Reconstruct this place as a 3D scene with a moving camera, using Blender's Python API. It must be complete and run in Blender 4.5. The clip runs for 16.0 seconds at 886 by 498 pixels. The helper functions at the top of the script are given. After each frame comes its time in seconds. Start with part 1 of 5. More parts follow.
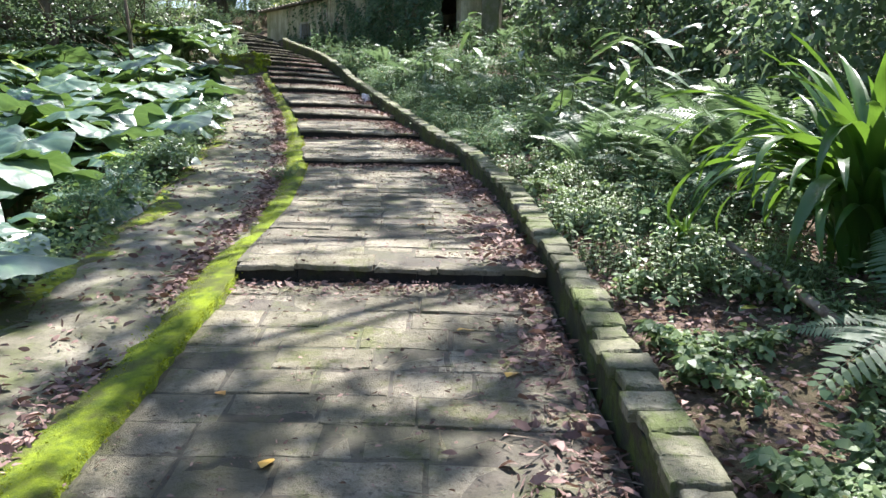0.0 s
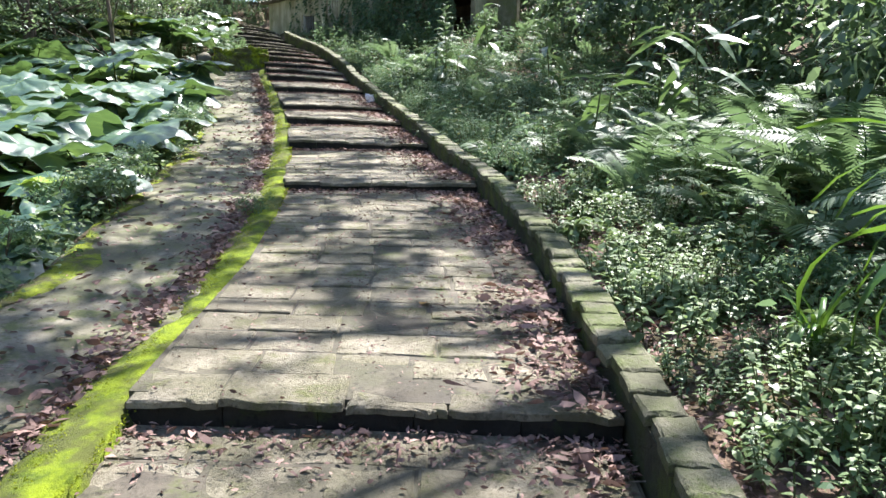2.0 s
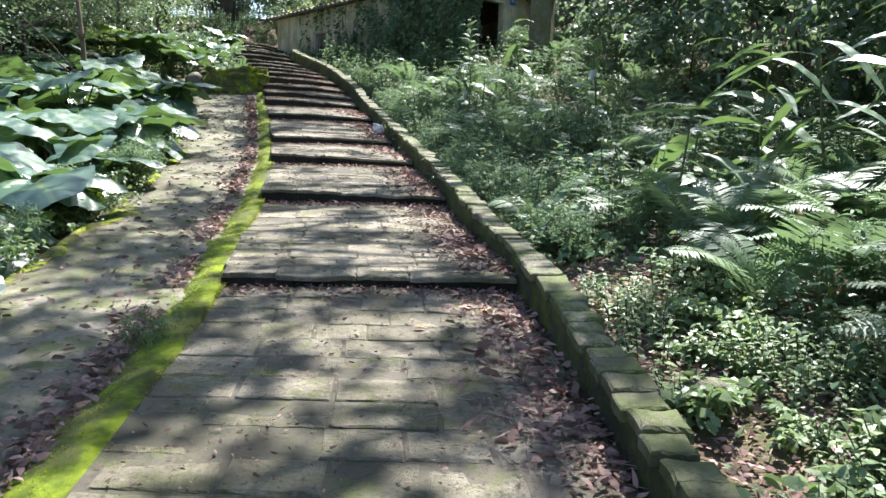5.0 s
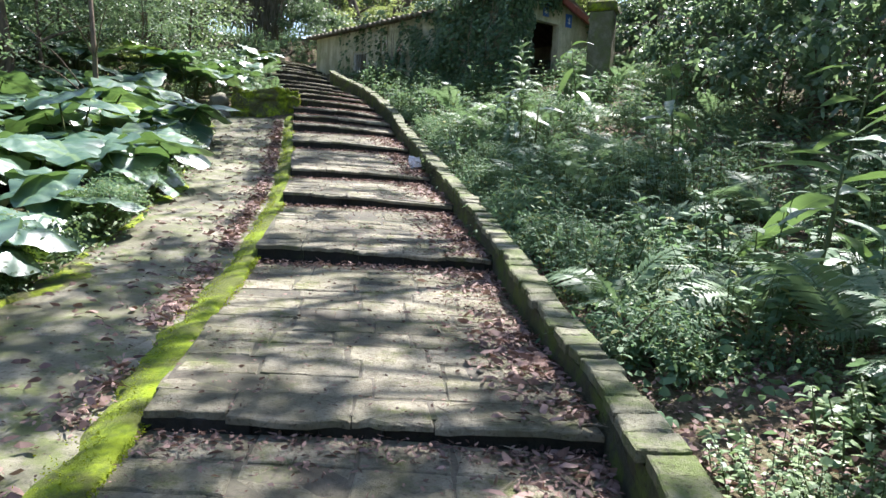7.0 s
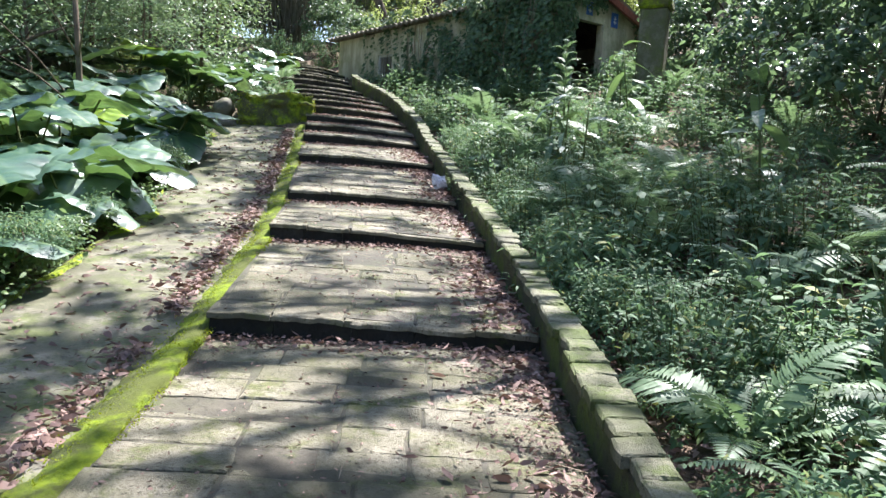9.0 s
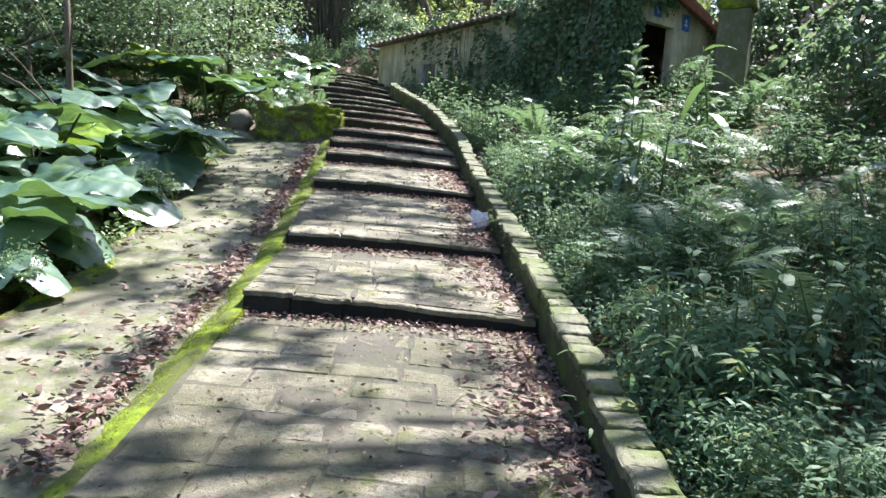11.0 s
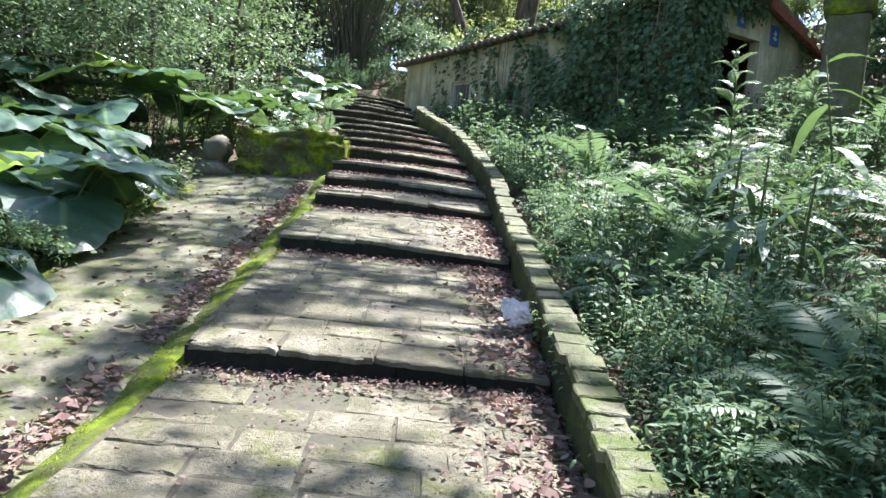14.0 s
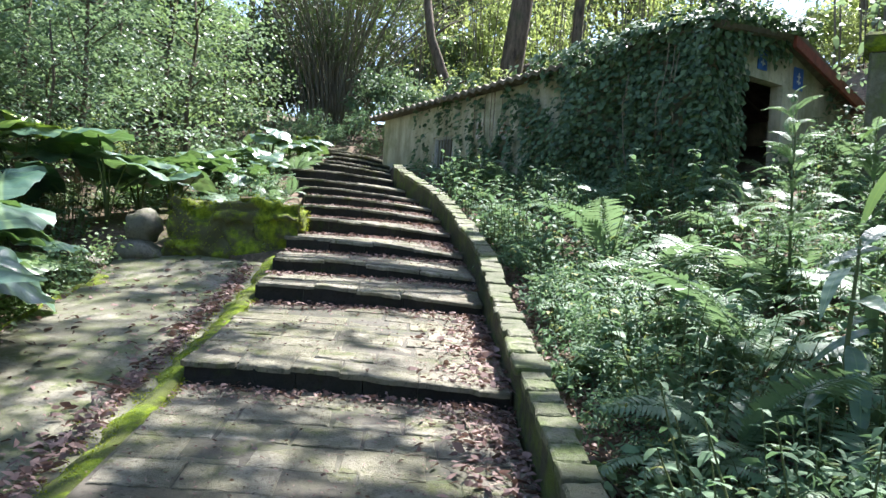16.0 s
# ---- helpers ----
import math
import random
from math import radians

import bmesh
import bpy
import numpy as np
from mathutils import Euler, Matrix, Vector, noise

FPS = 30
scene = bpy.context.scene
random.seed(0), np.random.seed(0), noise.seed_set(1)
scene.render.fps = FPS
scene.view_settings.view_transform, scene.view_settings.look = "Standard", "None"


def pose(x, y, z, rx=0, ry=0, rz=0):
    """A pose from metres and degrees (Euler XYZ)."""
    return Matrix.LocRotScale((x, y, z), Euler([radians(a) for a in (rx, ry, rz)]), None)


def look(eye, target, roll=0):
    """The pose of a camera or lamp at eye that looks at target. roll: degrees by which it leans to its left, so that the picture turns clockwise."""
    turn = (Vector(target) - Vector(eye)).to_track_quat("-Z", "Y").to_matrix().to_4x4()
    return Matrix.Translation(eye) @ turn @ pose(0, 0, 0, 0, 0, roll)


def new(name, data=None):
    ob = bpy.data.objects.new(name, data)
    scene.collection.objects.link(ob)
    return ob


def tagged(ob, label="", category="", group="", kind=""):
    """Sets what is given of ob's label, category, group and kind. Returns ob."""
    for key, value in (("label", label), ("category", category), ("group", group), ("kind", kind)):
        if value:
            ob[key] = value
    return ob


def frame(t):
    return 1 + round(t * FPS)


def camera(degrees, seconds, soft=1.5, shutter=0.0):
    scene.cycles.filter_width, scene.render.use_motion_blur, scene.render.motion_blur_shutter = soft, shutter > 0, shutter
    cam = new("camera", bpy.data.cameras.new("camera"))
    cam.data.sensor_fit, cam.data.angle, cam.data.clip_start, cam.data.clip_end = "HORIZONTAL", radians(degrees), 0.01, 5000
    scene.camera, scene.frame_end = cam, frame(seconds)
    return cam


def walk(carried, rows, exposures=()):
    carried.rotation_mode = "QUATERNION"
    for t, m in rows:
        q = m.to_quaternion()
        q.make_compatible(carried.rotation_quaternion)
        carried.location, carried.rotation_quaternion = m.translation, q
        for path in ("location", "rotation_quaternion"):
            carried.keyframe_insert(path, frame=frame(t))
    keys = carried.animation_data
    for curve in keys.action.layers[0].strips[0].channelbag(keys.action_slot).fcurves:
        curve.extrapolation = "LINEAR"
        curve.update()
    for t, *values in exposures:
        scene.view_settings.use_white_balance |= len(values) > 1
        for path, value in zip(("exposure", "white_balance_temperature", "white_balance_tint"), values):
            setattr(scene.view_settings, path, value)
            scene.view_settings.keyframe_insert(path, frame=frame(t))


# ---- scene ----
cam = camera(59.1, 16.0, soft=1.5)
METRES, EYE, TILT, LEAN, TURN = 15.6, 1.5, 7.0, -2.5, 0.0
ROWS = [
    (0.0, 0.0, 0.0, 0.0, -0.54, -16.02, 1.89),
    (0.5, 0.0048, 0.0327, -0.0026, -0.09, -15.83, 1.86),
    (1.0, 0.0053, 0.0645, -0.0028, -0.23, -15.81, 1.79),
    (1.5, 0.0057, 0.0947, -0.0036, 0.07, -16.1, 1.92),
    (2.0, 0.0003, 0.1238, -0.0008, 0.35, -16.47, 1.77),
    (2.5, -0.0015, 0.1511, -0.0014, 0.32, -16.4, 1.65),
    (3.0, -0.0026, 0.1807, -0.0029, 0.34, -16.46, 1.69),
    (3.5, -0.0039, 0.2114, -0.0029, 0.27, -16.45, 1.6),
    (4.0, -0.001, 0.2426, -0.0034, 0.45, -16.38, 1.58),
    (4.5, -0.0031, 0.2731, -0.0053, 0.57, -16.29, 1.5),
    (5.0, -0.0022, 0.3051, -0.0068, 2.0, -14.95, 1.3),
    (7.5, -0.0121, 0.4574, -0.0092, 5.46, -13.2, 0.17),
    (8.0, -0.0157, 0.4891, -0.0098, 5.55, -13.14, 0.13),
    (10.5, -0.029, 0.6468, -0.0135, 11.13, -12.3, -0.03),
    (11.0, -0.033, 0.6797, -0.0108, 11.23, -12.31, -0.14),
    (11.5, -0.0326, 0.7126, -0.0106, 13.17, -10.88, -0.35),
    (12.0, -0.0373, 0.7462, -0.0111, 13.6, -10.7, -0.74),
    (12.5, -0.0395, 0.7787, -0.0119, 13.77, -10.44, -0.7),
    (13.0, -0.047, 0.8059, -0.015, 14.21, -10.48, -0.57),
    (13.5, -0.0548, 0.8351, -0.0173, 14.25, -10.4, -0.6),
    (14.0, -0.0604, 0.866, -0.0174, 14.22, -10.35, -0.63),
    (14.5, -0.0656, 0.8965, -0.0113, 14.19, -10.36, -0.68),
    (15.0, -0.0687, 0.9279, -0.01, 14.03, -9.54, -0.4),
    (15.5, -0.0789, 0.9586, -0.0104, 13.71, -8.02, -0.03),
    (16.0, -0.0852, 0.9896, -0.0106, 13.19, -6.63, 0.42),
]
EXPOSURES = [(0.0, 1.92, 6200, 17), (8.0, 2.0, 6060, 16), (16.0, 2.2, 5950, 15)]
walk(cam, [(t, pose(0, 0, EYE, TILT, LEAN, TURN) @ pose(METRES * x, METRES * y, METRES * z, 90 + pitch, roll, yaw)) for t, x, y, z, yaw, pitch, roll in ROWS], EXPOSURES)

# ---------------------------------------------------------------- world and light
SUN_DIR = Vector((0.30, 0.72, 1.22)).normalized()
world = bpy.data.worlds.new("sky")
scene.world = world
world.use_nodes = True
wn = world.node_tree.nodes
sky = wn.new("ShaderNodeTexSky")
sky.sky_type, sky.sun_disc = "NISHITA", False
sky.sun_elevation = math.asin(SUN_DIR.z)
sky.sun_rotation = math.atan2(SUN_DIR.x, SUN_DIR.y)
wn["Background"].inputs["Strength"].default_value = 0.088
world.node_tree.links.new(sky.outputs[0], wn["Background"].inputs["Color"])
sun = new("sun", bpy.data.lights.new("sun", "SUN"))
sun.data.energy, sun.data.angle, sun.data.color = 5.0, radians(0.53), (1.0, 0.955, 0.885)
sun.matrix_world = look((0, 0, 40), Vector((0, 0, 40)) - SUN_DIR)

# ---------------------------------------------------------------- materials
RNG = np.random.default_rng(7)


def rnd(a, b):
    return float(RNG.uniform(a, b))


class Nodes:
    """A small helper to write node materials."""

    def __init__(self, name):
        self.mat = bpy.data.materials.new(name)
        self.mat.use_nodes = True
        self.tree = self.mat.node_tree
        self.bsdf = self.tree.nodes["Principled BSDF"]
        self.out = self.tree.nodes["Material Output"]
        self.coord = self.add("ShaderNodeTexCoord")
        self.geo = self.add("ShaderNodeNewGeometry")
        self.info = self.add("ShaderNodeObjectInfo")

    def add(self, kind):
        return self.tree.nodes.new(kind)

    def link(self, a, b):
        self.tree.links.new(a, b)

    def noise(self, scale, detail=4.0, rough=0.55, world=True, stretch=None, distort=0.0):
        n = self.add("ShaderNodeTexNoise")
        n.inputs["Scale"].default_value, n.inputs["Detail"].default_value = scale, detail
        n.inputs["Roughness"].default_value, n.inputs["Distortion"].default_value = rough, distort
        src = self.geo.outputs["Position"] if world else self.coord.outputs["Object"]
        if stretch:
            m = self.add("ShaderNodeMapping")
            m.inputs["Scale"].default_value = stretch
            self.link(src, m.inputs["Vector"])
            src = m.outputs["Vector"]
        self.link(src, n.inputs["Vector"])
        return n.outputs["Fac"]

    def ramp(self, fac, stops):
        r = self.add("ShaderNodeValToRGB")
        e = r.color_ramp.elements
        while len(e) < len(stops):
            e.new(0.5)
        for el, (p, c) in zip(e, stops):
            el.position = p
            el.color = (c, c, c, 1) if isinstance(c, (int, float)) else (*c, 1)
        self.link(fac, r.inputs["Fac"])
        return r.outputs["Color"]

    def mix(self, fac, a, b, blend="MIX"):
        m = self.add("ShaderNodeMix")
        m.data_type, m.blend_type = "RGBA", blend
        for sock, v in ((m.inputs[0], fac), (m.inputs[6], a), (m.inputs[7], b)):
            if isinstance(v, bpy.types.NodeSocket):
                self.link(v, sock)
            elif isinstance(v, (int, float)):
                sock.default_value = v
            else:
                sock.default_value = (*v, 1)
        return m.outputs[2]

    def bump(self, height, strength, distance):
        b = self.add("ShaderNodeBump")
        b.inputs["Strength"].default_value, b.inputs["Distance"].default_value = strength, distance
        self.link(height, b.inputs["Height"])
        self.link(b.outputs["Normal"], self.bsdf.inputs["Normal"])
        return b.outputs["Normal"]

    def base(self, colour, rough=0.8, spec=0.4):
        if isinstance(colour, bpy.types.NodeSocket):
            self.link(colour, self.bsdf.inputs["Base Color"])
        else:
            self.bsdf.inputs["Base Color"].default_value = (*colour, 1)
        if isinstance(rough, bpy.types.NodeSocket):
            self.link(rough, self.bsdf.inputs["Roughness"])
        else:
            self.bsdf.inputs["Roughness"].default_value = rough
        self.bsdf.inputs["Specular IOR Level"].default_value = spec
        return self.mat


def stone_material(name, light, dark, algae, moss, moss_amount, bump=0.5):
    m = Nodes(name)
    grain = m.noise(90, 3, 0.7)
    cloud = m.noise(2.2, 5, 0.65)
    blot = m.noise(7.0, 6, 0.7)
    col = m.mix(m.ramp(blot, [(0.3, 0.0), (0.68, 1.0)]), dark, light)
    col = m.mix(m.ramp(cloud, [(0.42, 0.0), (0.62, 0.75)]), col, algae)
    col = m.mix(m.ramp(m.noise(4.1, 6, 0.75), [(0.62 - moss_amount * 0.3, 0.0), (0.74 - moss_amount * 0.3, 0.85)]), col, moss)
    col = m.mix(m.ramp(m.noise(38, 4, 0.7), [(0.34, 0.75), (0.46, 0.0)]), col, (dark[0] * 0.35, dark[1] * 0.33, dark[2] * 0.3))
    per = m.mix(m.info.outputs["Random"], (0.86, 0.86, 0.84), (1.08, 1.07, 1.04))
    col = m.mix(1.0, col, per, "MULTIPLY")
    col = m.mix(0.5, col, m.mix(grain, (0.55, 0.55, 0.55), (1.35, 1.35, 1.35)), "MULTIPLY")
    stain = m.ramp(m.noise(1.1, 7, 0.72, distort=0.6), [(0.47, 0.0), (0.56, 0.6)])
    col = m.mix(stain, col, (dark[0] * 0.7, dark[1] * 0.72, dark[2] * 0.66))
    h = m.mix(0.3, m.noise(13, 9, 0.8), grain)
    m.bump(h, bump, 0.022)
    return m.base(col, m.ramp(blot, [(0.2, 0.62), (0.8, 0.88)]), 0.3)


SLAB = stone_material("weathered_stone_slab", (0.355, 0.328, 0.248), (0.135, 0.120, 0.082), (0.125, 0.122, 0.062), (0.105, 0.12, 0.028), 0.36, 1.3)
# riser stone: shade put into its colour, along with moss and dirt
RISER = stone_material("shaded_mossy_stone", (0.036, 0.032, 0.025), (0.012, 0.011, 0.009), (0.020, 0.022, 0.012), (0.032, 0.048, 0.009), 0.2, 1.0)
BRICK = stone_material("mossy_coping_stone", (0.29, 0.278, 0.20), (0.10, 0.098, 0.058), (0.115, 0.13, 0.05), (0.085, 0.12, 0.018), 0.56, 1.0)
# kerb wall stone, darker than the coping, with mossy patches
KERBSIDE = stone_material("dark_kerb_stone", (0.075, 0.07, 0.045), (0.022, 0.022, 0.014), (0.045, 0.055, 0.018), (0.075, 0.11, 0.012), 0.55, 0.9)
CONCRETE = stone_material("old_concrete", (0.30, 0.28, 0.215), (0.115, 0.105, 0.072), (0.095, 0.105, 0.045), (0.10, 0.125, 0.03), 0.50)
MORTAR = stone_material("earthy_mortar", (0.13, 0.115, 0.085), (0.05, 0.043, 0.03), (0.06, 0.065, 0.03), (0.07, 0.09, 0.02), 0.3)
ROCK = stone_material("field_stone", (0.26, 0.235, 0.18), (0.11, 0.10, 0.075), (0.13, 0.13, 0.07), (0.10, 0.13, 0.025), 0.3, 0.8)


def moss_material(name, bright, dark, soil):
    m = Nodes(name)
    fine = m.noise(140, 3, 0.8)
    mid = m.noise(11, 6, 0.7)
    big = m.noise(3.4, 6, 0.65)
    col = m.mix(m.ramp(mid, [(0.36, 0.0), (0.62, 1.0)]), dark, bright)
    col = m.mix(m.ramp(big, [(0.45, 0.0), (0.56, 0.9)]), col, soil)
    col = m.mix(0.6, col, m.mix(fine, (0.4, 0.4, 0.4), (1.5, 1.5, 1.5)), "MULTIPLY")
    m.bump(m.mix(0.5, fine, m.noise(30, 5, 0.7)), 0.9, 0.02)
    m.bsdf.inputs["Sheen Weight"].default_value = 0.05
    return m.base(col, 0.95, 0.15)


MOSS = moss_material("bright_moss", (0.20, 0.265, 0.008), (0.07, 0.11, 0.006), (0.075, 0.085, 0.02))
MOSS_DARK = moss_material("rock_moss", (0.26, 0.32, 0.018), (0.07, 0.105, 0.012), (0.09, 0.085, 0.045))


def soil_material():
    m = Nodes("forest_soil")
    a, b, c = m.noise(1.3, 5, 0.6), m.noise(14, 6, 0.7), m.noise(60, 4, 0.7)
    col = m.mix(m.ramp(b, [(0.35, 0.0), (0.65, 1.0)]), (0.055, 0.04, 0.026), (0.19, 0.135, 0.095))
    col = m.mix(m.ramp(a, [(0.45, 0.0), (0.65, 0.7)]), col, (0.07, 0.08, 0.03))
    col = m.mix(0.5, col, m.mix(c, (0.5, 0.5, 0.5), (1.4, 1.4, 1.4)), "MULTIPLY")
    m.bump(m.mix(0.5, b, c), 0.9, 0.03)
    return m.base(col, 0.95, 0.2)


SOIL = soil_material()


def leaf_material(name, a, b, glow, rough=0.4, spec=0.5, trans=0.35, island=True, vein=None, yellow=None):
    """Leaf: glossy skin over a diffuse and translucent blade."""
    m = Nodes(name)
    pick = m.geo.outputs["Random Per Island"] if island else m.info.outputs["Random"]
    col = m.mix(pick, a, b)
    if yellow:
        col = m.mix(m.ramp(pick, [(0.92, 0.0), (0.97, 0.9)]), col, yellow)
    fine = m.noise(45, 3, 0.6)
    col = m.mix(0.35, col, m.mix(fine, (0.6, 0.6, 0.6), (1.3, 1.3, 1.3)), "MULTIPLY")
    if vein:
        uv = m.add("ShaderNodeUVMap")
        sep = m.add("ShaderNodeSeparateXYZ")
        m.link(uv.outputs["UV"], sep.inputs[0])
        line = m.ramp(sep.outputs["X"], [(0.0, 1.0), (vein[3], 1.0), (min(vein[3] * 2.5, 1.0), 0.0)])
        wave = m.add("ShaderNodeTexWave")
        wave.wave_type, wave.bands_direction = "BANDS", "Y"
        wave.inputs["Scale"].default_value, wave.inputs["Distortion"].default_value = 2.2, 0.6
        m.link(uv.outputs["UV"], wave.inputs["Vector"])
        side = m.ramp(wave.outputs["Fac"], [(0.9, 0.0), (0.99, 0.5)])
        col = m.mix(m.mix(0.5, line, side, "LIGHTEN"), col, vein[:3])
        m.bump(m.mix(0.5, wave.outputs["Fac"], m.noise(18, 4, 0.6)), 0.35, 0.02)
    else:
        m.bump(m.noise(25, 3, 0.6), 0.25, 0.01)
    m.base(col, rough, spec)
    tr = m.add("ShaderNodeBsdfTranslucent")
    m.link(m.mix(1.0, m.mix(0.45, col, glow), (1, 1, 1), "MULTIPLY"), tr.inputs["Color"])
    mx = m.add("ShaderNodeMixShader")
    mx.inputs[0].default_value = trans
    m.link(m.bsdf.outputs[0], mx.inputs[1])
    m.link(tr.outputs[0], mx.inputs[2])
    m.link(mx.outputs[0], m.out.inputs["Surface"])
    return m.mat


FERN = leaf_material("fern_green", (0.075, 0.14, 0.065), (0.18, 0.26, 0.135), (0.22, 0.34, 0.12), 0.5, 0.45, 0.33, island=False)
HERB = leaf_material("herb_green", (0.065, 0.13, 0.065), (0.16, 0.25, 0.13), (0.20, 0.32, 0.12), 0.6, 0.25, 0.38, yellow=(0.25, 0.24, 0.05))
PALE_HERB = leaf_material("pale_herb", (0.10, 0.17, 0.07), (0.21, 0.29, 0.12), (0.25, 0.36, 0.10), 0.45, 0.45, 0.32)
TARO = leaf_material("taro_blade", (0.036, 0.095, 0.055), (0.095, 0.165, 0.105), (0.25, 0.42, 0.05), 0.36, 1.0, 0.22, island=False, vein=(0.15, 0.23, 0.10, 0.03), yellow=(0.24, 0.36, 0.02))
GINGER = leaf_material("ginger_blade", (0.06, 0.125, 0.065), (0.13, 0.20, 0.13), (0.26, 0.42, 0.05), 0.42, 0.6, 0.25, island=False, vein=(0.16, 0.24, 0.11, 0.03))
STRAP = leaf_material("strap_leaf", (0.03, 0.09, 0.018), (0.07, 0.16, 0.03), (0.24, 0.42, 0.03), 0.34, 0.6, 0.32, island=False)
CANOPY = leaf_material("canopy_leaf", (0.055, 0.112, 0.06), (0.15, 0.222, 0.12), (0.26, 0.37, 0.14), 0.4, 0.6, 0.40)
# lighter, yellower copy of the canopy leaf, with sunlight put into its colour
SUNNY = leaf_material("leaf_tinted_sunlit", (0.12, 0.18, 0.06), (0.24, 0.30, 0.10), (0.46, 0.53, 0.14), 0.45, 0.4, 0.55)
IVY = leaf_material("ivy_leaf", (0.030, 0.072, 0.036), (0.15, 0.225, 0.11), (0.14, 0.23, 0.06), 0.52, 0.35, 0.22)
BAMBOO_LEAF = leaf_material("bamboo_leaf", (0.05, 0.085, 0.035), (0.11, 0.15, 0.06), (0.2, 0.28, 0.06), 0.45, 0.4, 0.3)
LITTER = leaf_material("dry_leaf", (0.065, 0.036, 0.030), (0.34, 0.225, 0.185), (0.25, 0.14, 0.07), 0.7, 0.3, 0.12, yellow=None)
MOSS_TUFT = leaf_material("moss_shoot", (0.13, 0.175, 0.010), (0.30, 0.36, 0.02), (0.40, 0.45, 0.03), 0.8, 0.2, 0.3)
YELLOW_LEAF = leaf_material("yellow_fallen_leaf", (0.50, 0.32, 0.06), (0.46, 0.24, 0.05), (0.4, 0.25, 0.05), 0.55, 0.35, 0.15, island=False)


def bark_material(name, a, b, stretch):
    m = Nodes(name)
    n = m.noise(9, 7, 0.7, stretch=stretch)
    col = m.mix(m.ramp(n, [(0.35, 0.0), (0.65, 1.0)]), a, b)
    col = m.mix(m.ramp(m.noise(2.5, 4, 0.6), [(0.5, 0.0), (0.7, 0.6)]), col, (0.09, 0.10, 0.05))
    m.bump(n, 0.9, 0.03)
    return m.base(col, 0.9, 0.25)


BARK = bark_material("bark", (0.045, 0.035, 0.025), (0.17, 0.13, 0.09), (1, 1, 0.25))
STEM = bark_material("green_stem", (0.06, 0.09, 0.03), (0.13, 0.15, 0.06), (1, 1, 0.3))
CULM = bark_material("bamboo_culm", (0.08, 0.072, 0.05), (0.25, 0.225, 0.165), (1, 1, 0.15))
TWIG = bark_material("dry_twig", (0.12, 0.09, 0.06), (0.32, 0.26, 0.19), (1, 1, 1))


def plaster_material():
    m = Nodes("stained_plaster")
    drip = m.noise(3.0, 6, 0.65, stretch=(1, 1, 0.18))
    blot = m.noise(1.6, 6, 0.7)
    col = m.mix(m.ramp(drip, [(0.36, 0.0), (0.66, 1.0)]), (0.33, 0.30, 0.21), (0.66, 0.62, 0.47))
    col = m.mix(m.ramp(blot, [(0.48, 0.0), (0.66, 0.7)]), col, (0.20, 0.22, 0.11))
    col = m.mix(m.ramp(m.noise(24, 5, 0.7), [(0.3, 0.6), (0.42, 0.0)]), col, (0.10, 0.09, 0.07))
    m.bump(m.noise(40, 6, 0.7), 0.4, 0.01)
    return m.base(col, 0.92, 0.2)


def plain(name, colour, rough, var=0.25, scale=12, metal=0.0):
    m = Nodes(name)
    n = m.noise(scale, 5, 0.65)
    lo, hi = [c * (1 - var) for c in colour], [min(1, c * (1 + var)) for c in colour]
    m.bump(m.noise(scale * 4, 4, 0.6), 0.25, 0.005)
    m.bsdf.inputs["Metallic"].default_value = metal
    return m.base(m.mix(m.ramp(n, [(0.3, 0.0), (0.7, 1.0)]), lo, hi), rough)


PLASTER = plaster_material()
ROOF_TILE = plain("mossy_roof_tile", (0.13, 0.11, 0.08), 0.9, 0.5, 5)
DARK_INSIDE = plain("dark_room_plaster", (0.07, 0.065, 0.06), 0.95)
RUST_RED = plain("rusty_red_paint", (0.20, 0.055, 0.04), 0.6, 0.4, 9)
BAR_METAL = plain("pale_painted_iron", (0.42, 0.42, 0.38), 0.55, 0.35, 20)
BLUE = plain("blue_sign_enamel", (0.05, 0.13, 0.45), 0.4, 0.15)
WHITE = plain("white_sign_paint", (0.75, 0.77, 0.78), 0.5, 0.1)
PAPER = plain("faded_paper", (0.62, 0.56, 0.48), 0.85, 0.2)
PAPER_RED = plain("faded_red_ink", (0.45, 0.20, 0.15), 0.85, 0.3)


def plastic_material():
    m = Nodes("white_plastic_film")
    m.bump(m.noise(30, 5, 0.7), 0.6, 0.02)
    m.base((0.80, 0.80, 0.84), 0.3, 0.5)
    tr = m.add("ShaderNodeBsdfTranslucent")
    tr.inputs["Color"].default_value = (0.8, 0.8, 0.85, 1)
    mx = m.add("ShaderNodeMixShader")
    mx.inputs[0].default_value = 0.4
    m.link(m.bsdf.outputs[0], mx.inputs[1])
    m.link(tr.outputs[0], mx.inputs[2])
    m.link(mx.outputs[0], m.out.inputs["Surface"])
    return m.mat


PLASTIC = plastic_material()

# ---------------------------------------------------------------- mesh helpers


def mesh_of(name, verts, faces, mat, smooth=False, uv=None):
    me = bpy.data.meshes.new(name)
    me.from_pydata([tuple(map(float, v)) for v in verts], [], faces)
    if mat:
        me.materials.append(mat)
    if uv is not None:
        lay = me.uv_layers.new(name="UVMap")
        idx = np.empty(len(me.loops), dtype=np.int32)
        me.loops.foreach_get("vertex_index", idx)
        lay.data.foreach_set("uv", np.asarray(uv, dtype=np.float32)[idx].ravel())
    if smooth:
        me.polygons.foreach_set("use_smooth", [True] * len(me.polygons))
    me.update()
    return me


def put(name, me, parent=None, m=None, label="", category="", group="", kind=""):
    ob = new(name, me)
    if parent is not None:
        ob.parent = parent
    if m is not None:
        ob.matrix_basis = m
    return tagged(ob, label, category, group, kind)


